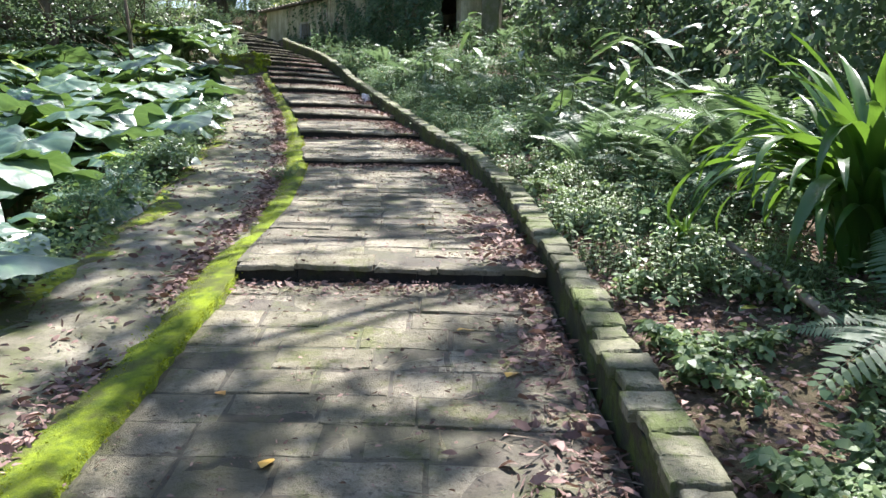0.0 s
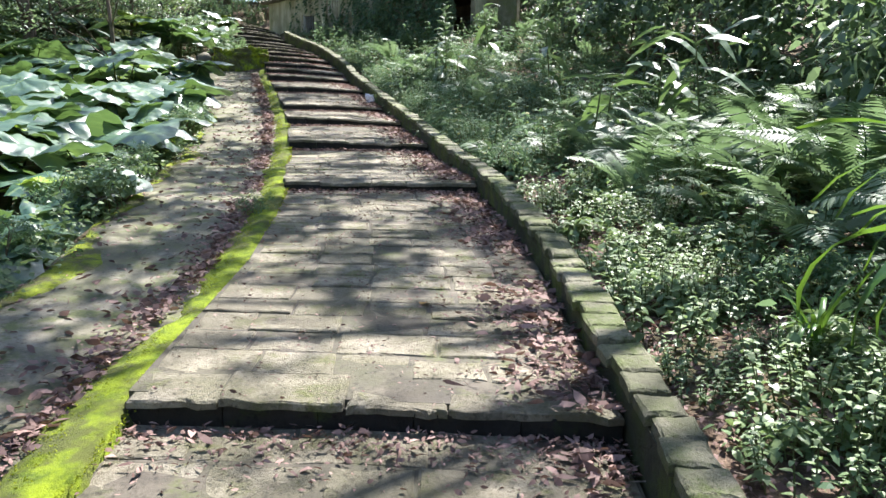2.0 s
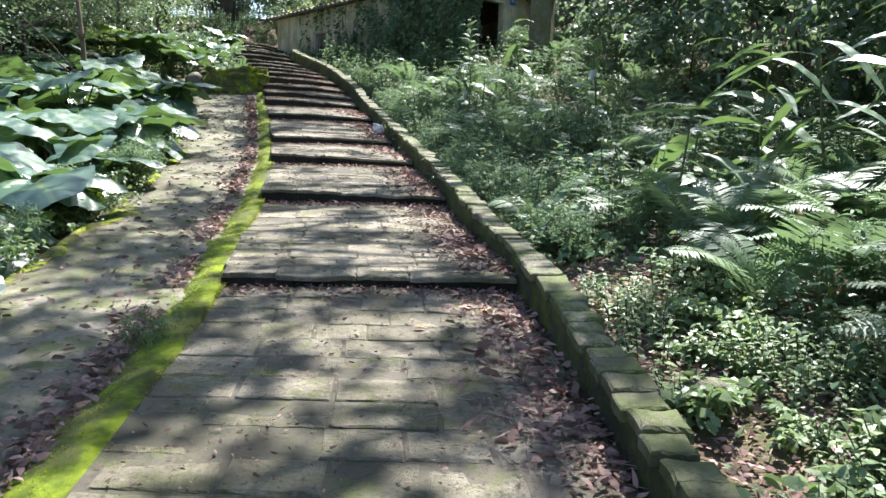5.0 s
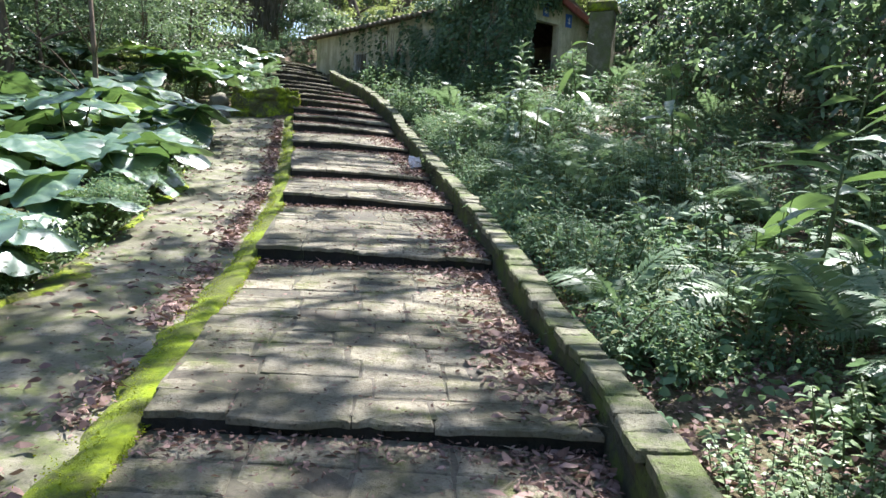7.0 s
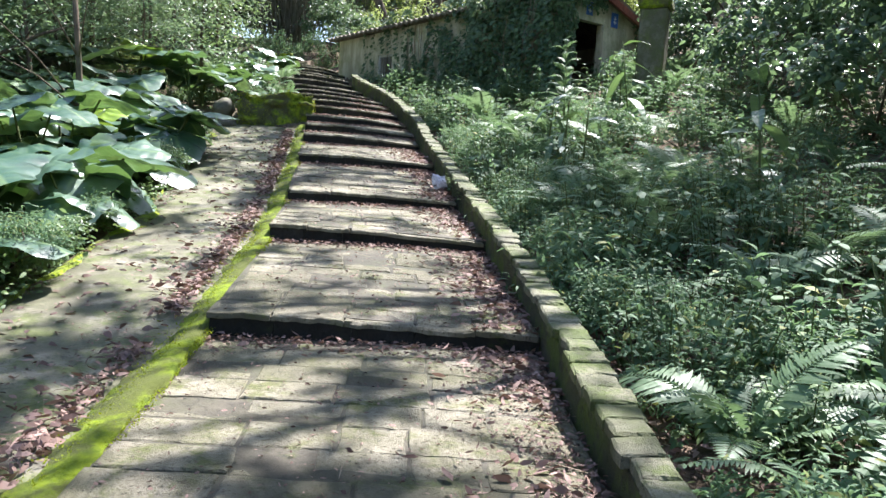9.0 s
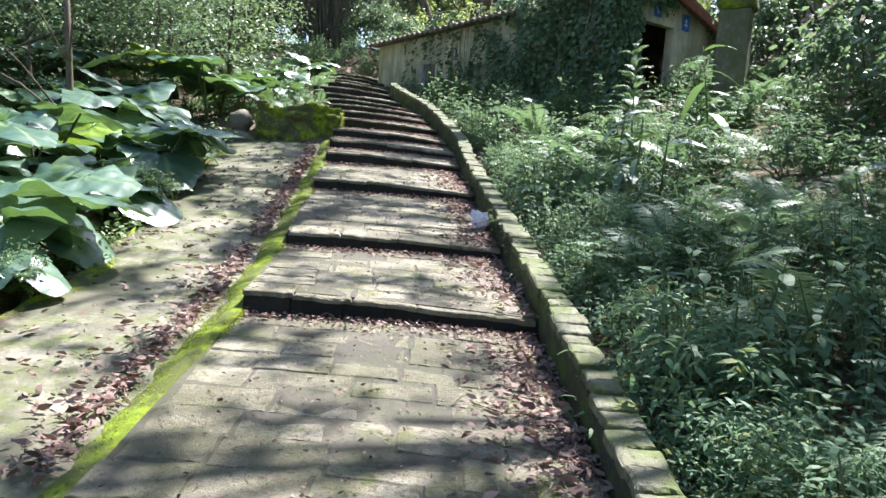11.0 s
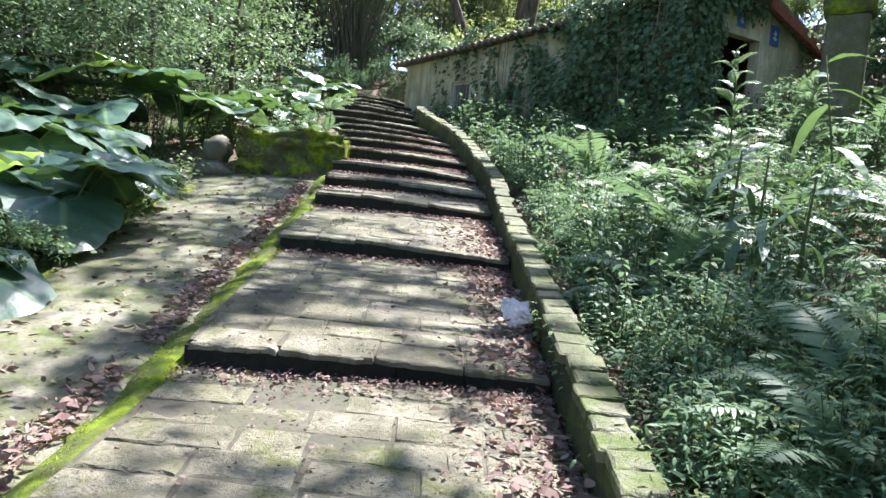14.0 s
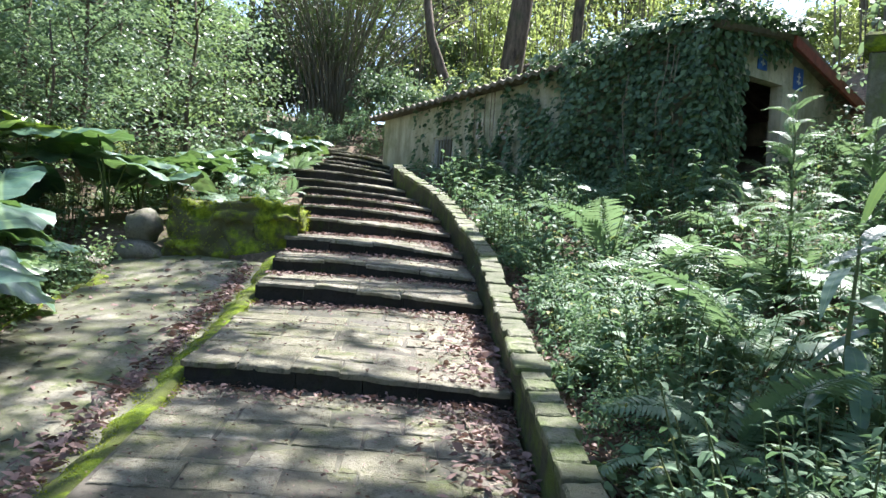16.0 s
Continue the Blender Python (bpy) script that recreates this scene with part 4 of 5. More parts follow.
def strap_plant(x, y, size, n, label, lift=0.0):
    root = put("strap_leaf_plant", None, m=pose(x, y, gz(x, y) - 0.02 + lift, 0, 0, rnd(0, 360)), label=label, category="plant")
    for k in range(n):
        el = rnd(42, 88)
        s = size * rnd(0.75, 1.15)
        put("leaf", STRAP_BLADES[0 if rnd(0, 1) < 0.15 else int(rnd(1, 3.99))], root, pose(0, 0, 0.05, 0, 0, 137.5 * k) @ pose(0, 0, 0, 40 + 0.55 * el, rnd(-12, 12), 0) @ Matrix.Diagonal((s, s, s, 1)))
    own = random.Random(n)
    for k in range(int(n * 0.5)):
        s = size * own.uniform(0.6, 1.25)
        put("leaf", STRAP_BLADES[own.randrange(4)], root, pose(0.12 * own.uniform(-1, 1) * size, 0.12 * own.uniform(-1, 1) * size, 0.03, 0, 0, own.uniform(0, 360)) @ pose(0, 0, 0, own.uniform(60, 94), own.uniform(-10, 10), 0) @ Matrix.Diagonal((s, s, s, 1)))
    return root


def ginger(x, y, height, n, lean=8, leaf=1.0):
    """A tall cane with broad lance leaves alternating up it."""
    root = put("ginger_plant", None, m=pose(x, y, gz(x, y) - 0.02, rnd(-lean, lean), rnd(-lean, lean), rnd(0, 360)), label="tall broad-leaved ginger plant with drooping pale leaves", category="plant", group="ginger plants")
    v, f = tube([(0, 0, 0), (0.02, 0, height * 0.5), (0.06, 0.02, height)], [0.016, 0.013, 0.007], 6)
    put("cane", mesh_of("cane", v, f, STEM, smooth=True), root)
    for k in range(n):
        t = 0.25 + 0.75 * (k + 0.5) / n
        s = rnd(0.42, 0.64) * min(1.0, height) * leaf
        put("leaf", LANCE_BLADES[int(rnd(0, 1.99))], root, pose(0.06 * t, 0, height * t, 0, 0, 180 * k + rnd(-35, 35)) @ pose(0, 0, 0, rnd(-25, 25) + 22 * t, rnd(-20, 20), 0) @ Matrix.Scale(s, 4))
    return root


def feather_plant(x, y, height):
    """A tall slim stem ringed with feathery sprays up to its tip."""
    root = put("feathery_plant", None, m=pose(x, y, gz(x, y) - 0.02, rnd(-4, 4), rnd(-4, 4), rnd(0, 360)), label="tall slim plant with feathery pale sprays up its stem", category="plant", group="feathery plants")
    v, f = tube([(0, 0, 0), (0.02, 0, height * 0.5), (0.04, 0.02, height)], [0.014, 0.011, 0.005], 6)
    put("stem", mesh_of("stem", v, f, STEM, smooth=True), root)
    for k in range(20):
        t = 0.30 + 0.70 * k / 20
        put("frond", FRONDS[k % 4], root, pose(0.03 * t, 0, height * t, 0, 0, 137.5 * k) @ pose(0, 0, 0, rnd(0, 25) + 25 * t, 0, 0) @ Matrix.Scale((0.66 - 0.42 * t) * rnd(0.85, 1.15), 4))
    own = random.Random(int(height * 10))
    for k in range(12):
        t = 0.40 + 0.58 * (k + 0.5) / 12
        put("frond", FRONDS[k % 4], root, pose(0.03 * t, 0, height * t, 0, 0, 99.5 * k) @ pose(0, 0, 0, own.uniform(5, 40) + 25 * t, own.uniform(-20, 20), 0) @ Matrix.Scale((0.62 - 0.40 * t) * own.uniform(0.75, 1.1), 4))
    return root


def foliage_mesh(name, mat, n, leaf, spread, clumps, flat=0.7, droop=0.25, six=False, wide=0.5):
    """Leaves gathered in clumps inside an uneven crown of the given half sizes."""
    c = unit_vectors(clumps, -0.55, 1.0) * np.array(spread) * RNG.uniform(0.35, 1.0, (clumps, 1))
    which = RNG.integers(0, clumps, n)
    rad = RNG.uniform(0.10, 0.34, clumps)[which][:, None] * np.mean(spread)
    p = c[which] + RNG.normal(0, 0.55, (n, 3)) * rad * np.array([1, 1, flat])
    a = unit_vectors(n, -0.8, 0.35) + 0.5 * (p - c[which]) / (rad + 1e-6)
    up = unit_vectors(n, 0.2, 1.0) + np.array([0, 0, 0.6])
    s = leaf * RNG.uniform(0.6, 1.35, n)
    v, f = leaves(p, a, up, s, s * wide, droop, six)
    return mesh_of(name, v, f, mat), c


def limbs_mesh(name, targets, base, radius, mat, bend=0.15):
    verts, faces = [], []
    for c in targets:
        c = Vector(c)
        b = Vector(base)
        mid = b.lerp(c, 0.5) + Vector((rnd(-bend, bend), rnd(-bend, bend), rnd(0, bend)))
        v, f = tube([b, mid, c], [radius, radius * 0.6, radius * 0.2], 5)
        o = len(verts)
        verts += v
        faces += [tuple(o + i for i in x) for x in f]
    return mesh_of(name, verts, faces, mat, smooth=True)


def shrub_kind(mat, n, leaf, spread, clumps, wide=0.5):
    crown, c = foliage_mesh("foliage", mat, n, leaf, spread, clumps, six=True, wide=wide)
    shift = np.array([0, 0, spread[2] * 0.8])
    crown.transform(Matrix.Translation(shift.tolist()))
    stems = [limbs_mesh("branch", [tuple(x + shift)], (0, 0, 0), 0.016, BARK) for x in c[:3]]
    return crown, stems


SHRUBS = {
    "dark": [shrub_kind(CANOPY, 2800, 0.085, (0.9, 0.9, 0.8), 40) for _ in range(3)],
    "light": [shrub_kind(SUNNY, 2400, 0.08, (0.9, 0.9, 0.8), 36) for _ in range(2)],
    "herb": [shrub_kind(HERB, 1200, 0.065, (0.58, 0.58, 0.34), 40, 0.26) for _ in range(3)],
    "pale": [shrub_kind(PALE_HERB, 420, 0.075, (0.42, 0.42, 0.16), 14, 0.6)],
}
SHRUB_LABEL = {"dark": "leafy dark green shrub in the woodland undergrowth", "light": "bright yellow-green shrub, its leaves coloured as if sunlit", "herb": "low green herb with narrow leaves among ferns", "pale": "low pale green ground herb with small leaves"}


def shrub(kind, x, y, size, tall=1.0, lift=0.0):
    crown, stems = SHRUBS[kind][int(rnd(0, len(SHRUBS[kind]) - 0.01))]
    root = put("shrub" if kind in ("dark", "light") else "herb" if kind == "herb" else "ground_herb", None, m=pose(x, y, gz(x, y) - 0.03 + lift, 0, 0, rnd(0, 360)) @ Matrix.Diagonal((size, size, size * tall, 1)), label=SHRUB_LABEL[kind], category="shrub" if kind in ("dark", "light") else "herb", group="undergrowth")
    put("foliage", crown, root)
    for st in stems[:1 if abs(x) > 9 or y > 34 else 3]:
        put("branch", st, root)
    return root


def leafy_kind(mat, stems, height, leaf, seed, wide=0.55):
    """A clump of upright stems with opposite pairs of oval leaves up to the tip."""
    own = random.Random(seed)
    V, F, P, A, U, S = [], [], [], [], [], []
    for _ in range(stems):
        a, r = own.uniform(0, 2 * math.pi), 0.30 * math.sqrt(own.random())
        h = height * own.uniform(0.55, 1.1)
        b = Vector((r * math.cos(a), r * math.sin(a), 0))
        tip = b + Vector((math.cos(a), math.sin(a), 0)) * h * own.uniform(0.05, 0.5) + Vector((0, 0, h))
        v, f = tube([b, b.lerp(tip, 0.5) + Vector((0, 0, 0.05 * h)), tip], [0.005, 0.004, 0.002], 4)
        o = len(V)
        V += v
        F += [tuple(o + i for i in q) for q in f]
        nodes = int(own.uniform(5, 8))
        for k in range(nodes):
            t = 0.25 + 0.75 * k / (nodes - 1)
            turn = k * 1.57 + own.uniform(-0.4, 0.4)
            for side in (0, math.pi):
                P.append(b.lerp(tip, t))
                A.append((math.cos(turn + side), math.sin(turn + side), own.uniform(-0.35, 0.45)))
                U.append((own.uniform(-0.2, 0.2), own.uniform(-0.2, 0.2), 1))
                S.append(leaf * own.uniform(0.7, 1.2) * (1.15 - 0.5 * t))
    S = np.array(S)
    lv, lf = leaves(P, A, U, S, S * wide, 0.28, "oval" if leaf > 0.07 else True)
    return mesh_of("stalk", V, F, STEM), mesh_of("foliage", lv, lf, mat)


LEAFY = {"broad": [leafy_kind(HERB, 20, 0.55, 0.105, k, 0.58) for k in (1, 2, 3)],
         "fine": [leafy_kind(HERB, 30, 0.42, 0.065, k, 0.5) for k in (4, 5, 6)],
         "pale": [leafy_kind(PALE_HERB, 22, 0.30, 0.068, k, 0.55) for k in (7, 8)]}
LEAFY_LABEL = {"broad": "leafy green herb with oval leaves in pairs", "fine": "bushy green herb with many small oval leaves", "pale": "low pale green herb with glossy oval leaves"}


def leafy_herb(kind, x, y, size, lift=0.0):
    stems, foliage = LEAFY[kind][int(rnd(0, len(LEAFY[kind]) - 0.01))]
    root = put("leafy_plant", None, m=pose(x, y, gz(x, y) - 0.02 + lift, 0, 0, rnd(0, 360)) @ Matrix.Scale(size, 4), label=LEAFY_LABEL[kind], category="herb", group="leafy herbs on the bank")
    put("stalk", stems, root, kind="stuff")
    put("foliage", foliage, root, kind="stuff")
    return root


# trees: a tapered trunk, limbs and a broad crown of leaves
def tree_kind(made, height, base=(0.0, 0.0)):
    """Parts of a tree whose crown hangs over the origin and whose trunk stands at base."""
    crown, c = made
    up = Vector((-base[0], -base[1], height))
    crown.transform(Matrix.Translation(up))
    fork = Vector((-base[0] * 0.45, -base[1] * 0.45, height * 0.66))
    limbs = [limbs_mesh("limb", [tuple(Vector(x) + up)], fork, 0.09, BARK, 0.5) for x in c[:8]]
    v, f = tube([(0, 0, -0.6), (0.02, 0, 0.4), Vector((-base[0] * 0.08 + 0.1, 0.05, height * 0.32)), fork, fork.lerp(up, 0.7)], [0.26, 0.15, 0.12, 0.10, 0.04], 10)
    return crown, limbs, mesh_of("trunk", v, f, BARK, smooth=True)


# share of the sky that the leaves close along the path
SHADE_Y = [-6, 2.0, 4.6, 5.0, 6.2, 6.9, 9.3, 9.9, 11.8, 12.3, 13.2, 16.8, 17.6, 19.2, 19.8, 22, 32, 40]
SHADE = [0.7, 0.42, 0.40, 0.18, 0.22, 0.56, 0.54, 0.42, 0.38, 0.50, 0.30, 0.30, 0.52, 0.52, 0.34, 0.30, 0.26, 0.4]


def shade_share(x, y):
    d = x - (float(kerb_x(y)) + 0.3)
    if d > 0:
        return np.interp(y, [0, 3.3, 4.2, 9.5, 12.5, 15, 24, 30], [0.65, 0.55, 0.10, 0.10, 0.28, 0.70, 0.76, 0.6])
    if x < float(left_x(y)) - 0.3:
        return np.interp(y, [0, 5, 14, 24, 32], [0.2, 0.16, 0.20, 0.28, 0.38]) + (0.2 if x < -8 else 0)
    if x < float(np.interp(y, LY, LX)) - 0.25:
        return np.interp(y, [0, 4, 4.6, 12.3, 13.3, 17, 18, 24], [0.42, 0.42, 0.66, 0.70, 0.26, 0.28, 0.62, 0.42])
    return float(np.interp(y + 0.25 * math.sin(x * 2.1), SHADE_Y, SHADE))


def over_tree(cx, cy, height=9.0, half=(3.0, 3.0), sprays=560, per=12, off=6.5):
    """A tall tree beside the walk whose thin crown hangs over it, with gaps of light between its sprays."""
    x, y = cx + off, cy
    z = gz(x, y)
    c = unit_vectors(sprays, -0.9, 0.9) * np.array([*half, 0.8]) * np.sqrt(RNG.uniform(0.02, 1.0, (sprays, 1)))
    keep = []
    for p in c:
        w = Vector((cx + p[0], cy + p[1], z + height + p[2]))
        g = w.copy()
        for _ in range(3):
            g = w - SUN_DIR * ((w.z - float(zc(g.y))) / SUN_DIR.z)
        n = 0.5 + 0.65 * noise.noise(Vector((g.x * 1.3, g.y * 1.7, 4.2))) + 0.6 * noise.noise(Vector((g.x * 2.9, g.y * 3.7, 9.7)))
        if n + rnd(-0.10, 0.10) < shade_share(g.x, g.y):
            keep.append(p)
    c = np.array(keep)
    n = len(c) * per
    which = np.repeat(np.arange(len(c)), per)
    p = c[which] + RNG.normal(0, 1, (n, 3)) * np.array([0.125, 0.125, 0.05])
    s = 0.18 * RNG.uniform(0.6, 1.35, n)
    v, f = leaves(p, unit_vectors(n, -0.6, 0.25), unit_vectors(n, 0.3, 1.0), s, s * 0.5, 0.2, False)
    crown, limbs, trunk = tree_kind((mesh_of("crown", v, f, CANOPY), c), height, (off, 0.0))
    root = put("tree", None, m=pose(x, y, z), label="tall woodland tree whose thin crown overhangs the path", category="tree", group="woodland trees")
    put("trunk", trunk, root)
    for li in limbs:
        put("limb", li, root)
    put("crown", crown, root)


TREES = {"tall": [tree_kind(foliage_mesh("crown", CANOPY, 8500, 0.17, (2.6, 2.6, 3.8), 110, flat=0.6), 6.0) for _ in range(2)],
         "sunny": [tree_kind(foliage_mesh("crown", SUNNY, 7500, 0.16, (2.6, 2.6, 3.4), 100, flat=0.6), 6.0) for _ in range(2)]}


def tree(kind, x, y, size=1.0, turn=None, label="woodland tree with a leafy spreading crown"):
    crown, limbs, trunk = TREES[kind][int(rnd(0, len(TREES[kind]) - 0.01))]
    root = put("tree", None, m=pose(x, y, gz(x, y), 0, 0, rnd(0, 360) if turn is None else turn) @ Matrix.Scale(size, 4), label=label, category="tree", group="woodland trees")
    put("trunk", trunk, root)
    for li in limbs:
        put("limb", li, root)
    put("crown", crown, root)
    return root


def airy_kind(mat, height, reach, sprays, per, leaf):
    """A slim young tree: thin limbs that carry flat, level sprays of leaves with air between them."""
    trunk_v, trunk_f = tube([(0, 0, -0.2), (0.05, 0.03, height * 0.35), (-0.06, 0.08, height * 0.7), (0.05, 0, height)], [0.055, 0.045, 0.03, 0.012], 8)
    P, A, U, limbs = [], [], [], []
    for k in range(sprays):
        t = 0.20 + 0.80 * (k + 0.5) / sprays
        a = k * 2.4 + rnd(-0.4, 0.4)
        out = reach * (1.1 - 0.6 * t) * rnd(0.45, 1.05)
        c = np.array([math.cos(a) * out, math.sin(a) * out, height * t + rnd(-0.1, 0.35)])
        if k % 3 == 0:
            limbs.append(limbs_mesh("limb", [tuple(c)], (0, 0, max(0.2, height * t - 0.35)), 0.018, BARK, 0.12))
        p = c + RNG.normal(0, 1, (per, 3)) * np.array([0.36, 0.36, 0.07])
        P.append(p)
        d = unit_vectors(per, -0.35, 0.15)
        A.append(d + 0.6 * (p - c))
        U.append(unit_vectors(per, 0.75, 1.0))
    P, A, U = np.concatenate(P), np.concatenate(A), np.concatenate(U)
    S = leaf * RNG.uniform(0.6, 1.3, len(P))
    v, f = leaves(P, A, U, S, S * 0.46, 0.22)
    return mesh_of("foliage", v, f, mat), limbs, mesh_of("trunk", trunk_v, trunk_f, BARK, smooth=True)


AIRY = [airy_kind(CANOPY, 4.6, 1.9, 44, 80, 0.105), airy_kind(CANOPY, 3.6, 1.6, 34, 80, 0.10), airy_kind(PALE_HERB, 3.8, 1.7, 32, 70, 0.105)]


def airy_tree(k, x, y, size=1.0):
    foliage, limbs, trunk = AIRY[k]
    root = put("young_tree", None, m=pose(x, y, gz(x, y), 0, 0, rnd(0, 360)) @ Matrix.Scale(size, 4), label="slim young tree with level sprays of green leaves", category="tree", group="young trees behind the taro bed")
    put("trunk", trunk, root)
    for li in limbs:
        put("limb", li, root)
    put("foliage", foliage, root)


def bare_tree(x, y, pts, radii, label):
    """A slim trunk that follows the given bends, with a few twigs."""
    z = gz(x, y)
    root = put("sapling", None, m=Matrix.Translation((x, y, z)), label=label, category="tree")
    v, f = tube([(0, 0, -0.2)] + pts, [radii[0] * 1.2] + radii, 9)
    put("trunk", mesh_of("trunk", v, f, BARK, smooth=True), root)
    for k in range(5):
        t = pts[1 + k % (len(pts) - 1)]
        d = Vector((rnd(-1, 1), rnd(-1, 1), rnd(0.3, 1.2))) * 1.2
        v, f = tube([t, Vector(t) + d * 0.5 + Vector((0, 0, 0.1)), Vector(t) + d], [radii[-1] * 0.6, radii[-1] * 0.4, 0.006], 5)
        put("branch", mesh_of("branch", v, f, BARK, smooth=True), root)
    return root


def bamboo(x, y, n, height, spread, leaf=None, count=5200):
    root = put("bamboo_clump", None, m=Matrix.Translation((x, y, gz(x, y))), label="dense bamboo clump with culms fanning outwards", category="bamboo")
    for k in range(n):
        a, r = rnd(0, 2 * math.pi), rnd(0, 1.0)
        lean = spread * (0.1 + r) * rnd(0.5, 1.2)
        b = Vector((math.cos(a) * r * 1.05, math.sin(a) * r * 0.9, -0.1))
        d = Vector((math.cos(a), math.sin(a), 0))
        h = height * rnd(0.7, 1.1)
        pts = [b + d * lean * h * t * t + Vector((0, 0, h * t * (1 - 0.18 * lean * t))) for t in np.linspace(0, 1, 8)]
        v, f = tube(pts, list(np.linspace(0.034, 0.010, 8) * rnd(0.7, 1.1)), 6)
        put("culm", mesh_of("culm", v, f, CULM, smooth=True), root)
    n = count
    t = RNG.uniform(0.3, 1.0, n)
    a = RNG.uniform(0, 2 * math.pi, n)
    r = RNG.uniform(0.1, 1.0, n)
    p = np.stack([np.cos(a) * (r + spread * r * height * t * t), np.sin(a) * (r * 0.7 + spread * r * height * t * t), height * t * (1 - 0.15 * spread * r * t)], 1) + RNG.normal(0, 0.25, (n, 3))
    s = RNG.uniform(0.14, 0.28, n)
    v, f = leaves(p, unit_vectors(n, -1, 0.1), unit_vectors(n, 0.3, 1), s, s * 0.16, 0.3, False)
    put("foliage", mesh_of("foliage", v, f, leaf or BAMBOO_LEAF), root)


# ---------------------------------------------------------------- planting
def plant_right():
    """Ferns and herbs on the bank beyond the kerb."""
    count = 0
    y = 2.2
    while y < 33:
        dx = 0.70
        while dx < 7.5:
            x = float(kerb_x(y)) + 0.2 + dx + rnd(-0.25, 0.25)
            yy = y + rnd(-0.3, 0.3)
            step = 0.66 + 0.06 * dx
            dx += step
            bare = yy < 11 and dx - step < (1.15 if yy < 9 else 0.8) + 0.3 * noise.noise(Vector((x, yy, 0)))
            house = (HOUSE.inverted() @ Vector((x, yy, 0)))
            if bare or (-0.5 < house.x < 9.2 and house.y > -0.35) or (x > 1.9 and x < 3.1 and 3.6 < yy < 5.4):
                continue
            k = rnd(0, 1)
            if math.hypot(x + 0.1, yy - 19.2) < 0.75:
                continue
            if k > 0.90:
                shrub("herb", x, yy, rnd(0.7, 1.25))
            elif k > (0.54 if yy > 11 or dx < 1.6 else 0.74):
                leafy_herb("broad" if rnd(0, 1) < 0.45 else "fine", x, yy, rnd(1.0, 1.6))
            else:
                fern(x, yy, rnd(0.65, 1.1) * (0.75 if dx - step < 1.2 else 1.0 if dx - step < 2.0 else 1.25 if yy < 13 else 0.9), int(rnd(6, 9.4)))
            count += 1
        y += 0.68
    # low pale herbs on the litter next to the kerb
    for _ in range(110):
        y = rnd(2.0, 26)
        x = float(kerb_x(y)) + 0.2 + rnd(0.30, 1.4 if y < 11 else 0.8)
        shrub("pale" if y < 10 or rnd(0, 1) < 0.5 else "herb", x, y, rnd(0.45, 0.9), 0.9)
    for _ in range(95):
        y = rnd(2.4, 25)
        x = float(kerb_x(y)) + 0.2 + rnd(0.30, 1.5 if y < 10 else 1.9)
        if y < 4.3 and noise.noise(Vector((x * 1.1, y * 1.1, 3))) < 0.05:
            continue
        leafy_herb("pale" if y < 10 else ("broad", "fine", "fine", "pale")[int(rnd(0, 3.99))], x, y, rnd(0.6, 1.15))
    for _ in range(20):
        y = rnd(4.4, 8.6)
        leafy_herb("pale", float(kerb_x(y)) + 0.2 + rnd(0.25, 1.9), y, rnd(0.45, 0.8))
    for x, y, z in ((-1.16, 17.75, 0.9), (-1.05, 17.35, 0.75), (-1.28, 18.2, 0.8)):
        leafy_herb("pale", x, y, z, 0.04)
    strap_plant(2.66, 4.80, 1.48, 110, "large clump of long strap-shaped glossy green leaves")
    shrub("herb", -1.66, 8.55, 0.30, 1.3, 0.38)
    strap_plant(1.75, 5.55, 0.40, 12, "small tuft of strap-shaped green leaves")
    for x, y, h, n in ((1.7, 11.7, 1.1, 7), (2.8, 12.8, 1.7, 9), (2.9, 14.5, 1.6, 8), (1.0, 22.5, 1.6, 8), (3.9, 9.8, 1.9, 8), (4.4, 13.2, 2.2, 9), (1.9, 17.2, 1.6, 8)):
        ginger(x, y, h, n)
    for x, y, h, n in ((2.0, 12.3, 1.0, 6), (3.2, 12.0, 1.6, 9)):
        ginger(x, y, h, n, 10, 1.35)
    for x, y, h, n, k in ((-0.36, 19.4, 1.1, 9, 0.72), (-0.12, 19.6, 1.0, 8, 0.72), (0.12, 19.3, 0.9, 8, 0.72), (-0.2, 19.05, 0.7, 6, 0.85)):
        ginger(x, y, h, n, 6, k)
    for x, y, h in ((-0.12, 22.0, 1.75), (0.9, 23.6, 1.2)):
        feather_plant(x, y, h)
    # tall pale ferns standing in the sun
    for x, y, z in ((2.3, 7.0, 1.0), (2.9, 7.6, 1.15), (3.5, 8.1, 1.2), (2.5, 8.3, 1.05), (3.1, 9.0, 1.2), (3.9, 9.2, 1.2), (2.4, 9.5, 1.0), (3.4, 10.2, 1.15), (4.4, 10.4, 1.2), (2.0, 10.6, 0.9), (2.8, 11.2, 1.05), (4.0, 7.2, 1.1)):
        fern(x, y, z, 9, 0.12)
    # fuller ferns and herbs over the litter on the upper bank
    state = RNG.bit_generator.state
    own = random.Random(11)
    for _ in range(34):
        y = own.uniform(17.0, 22.5)
        x = float(kerb_x(y)) + 0.2 + own.uniform(0.55, 2.9)
        house = HOUSE.inverted() @ Vector((x, y, 0))
        if (-0.5 < house.x < 9.2 and house.y > -0.35) or math.hypot(x + 0.1, y - 19.3) < 0.5:
            continue
        if own.random() < 0.7:
            fern(x, y, own.uniform(0.6, 0.95), 7)
        else:
            shrub("herb", x, y, own.uniform(0.6, 0.95))
    RNG.bit_generator.state = state
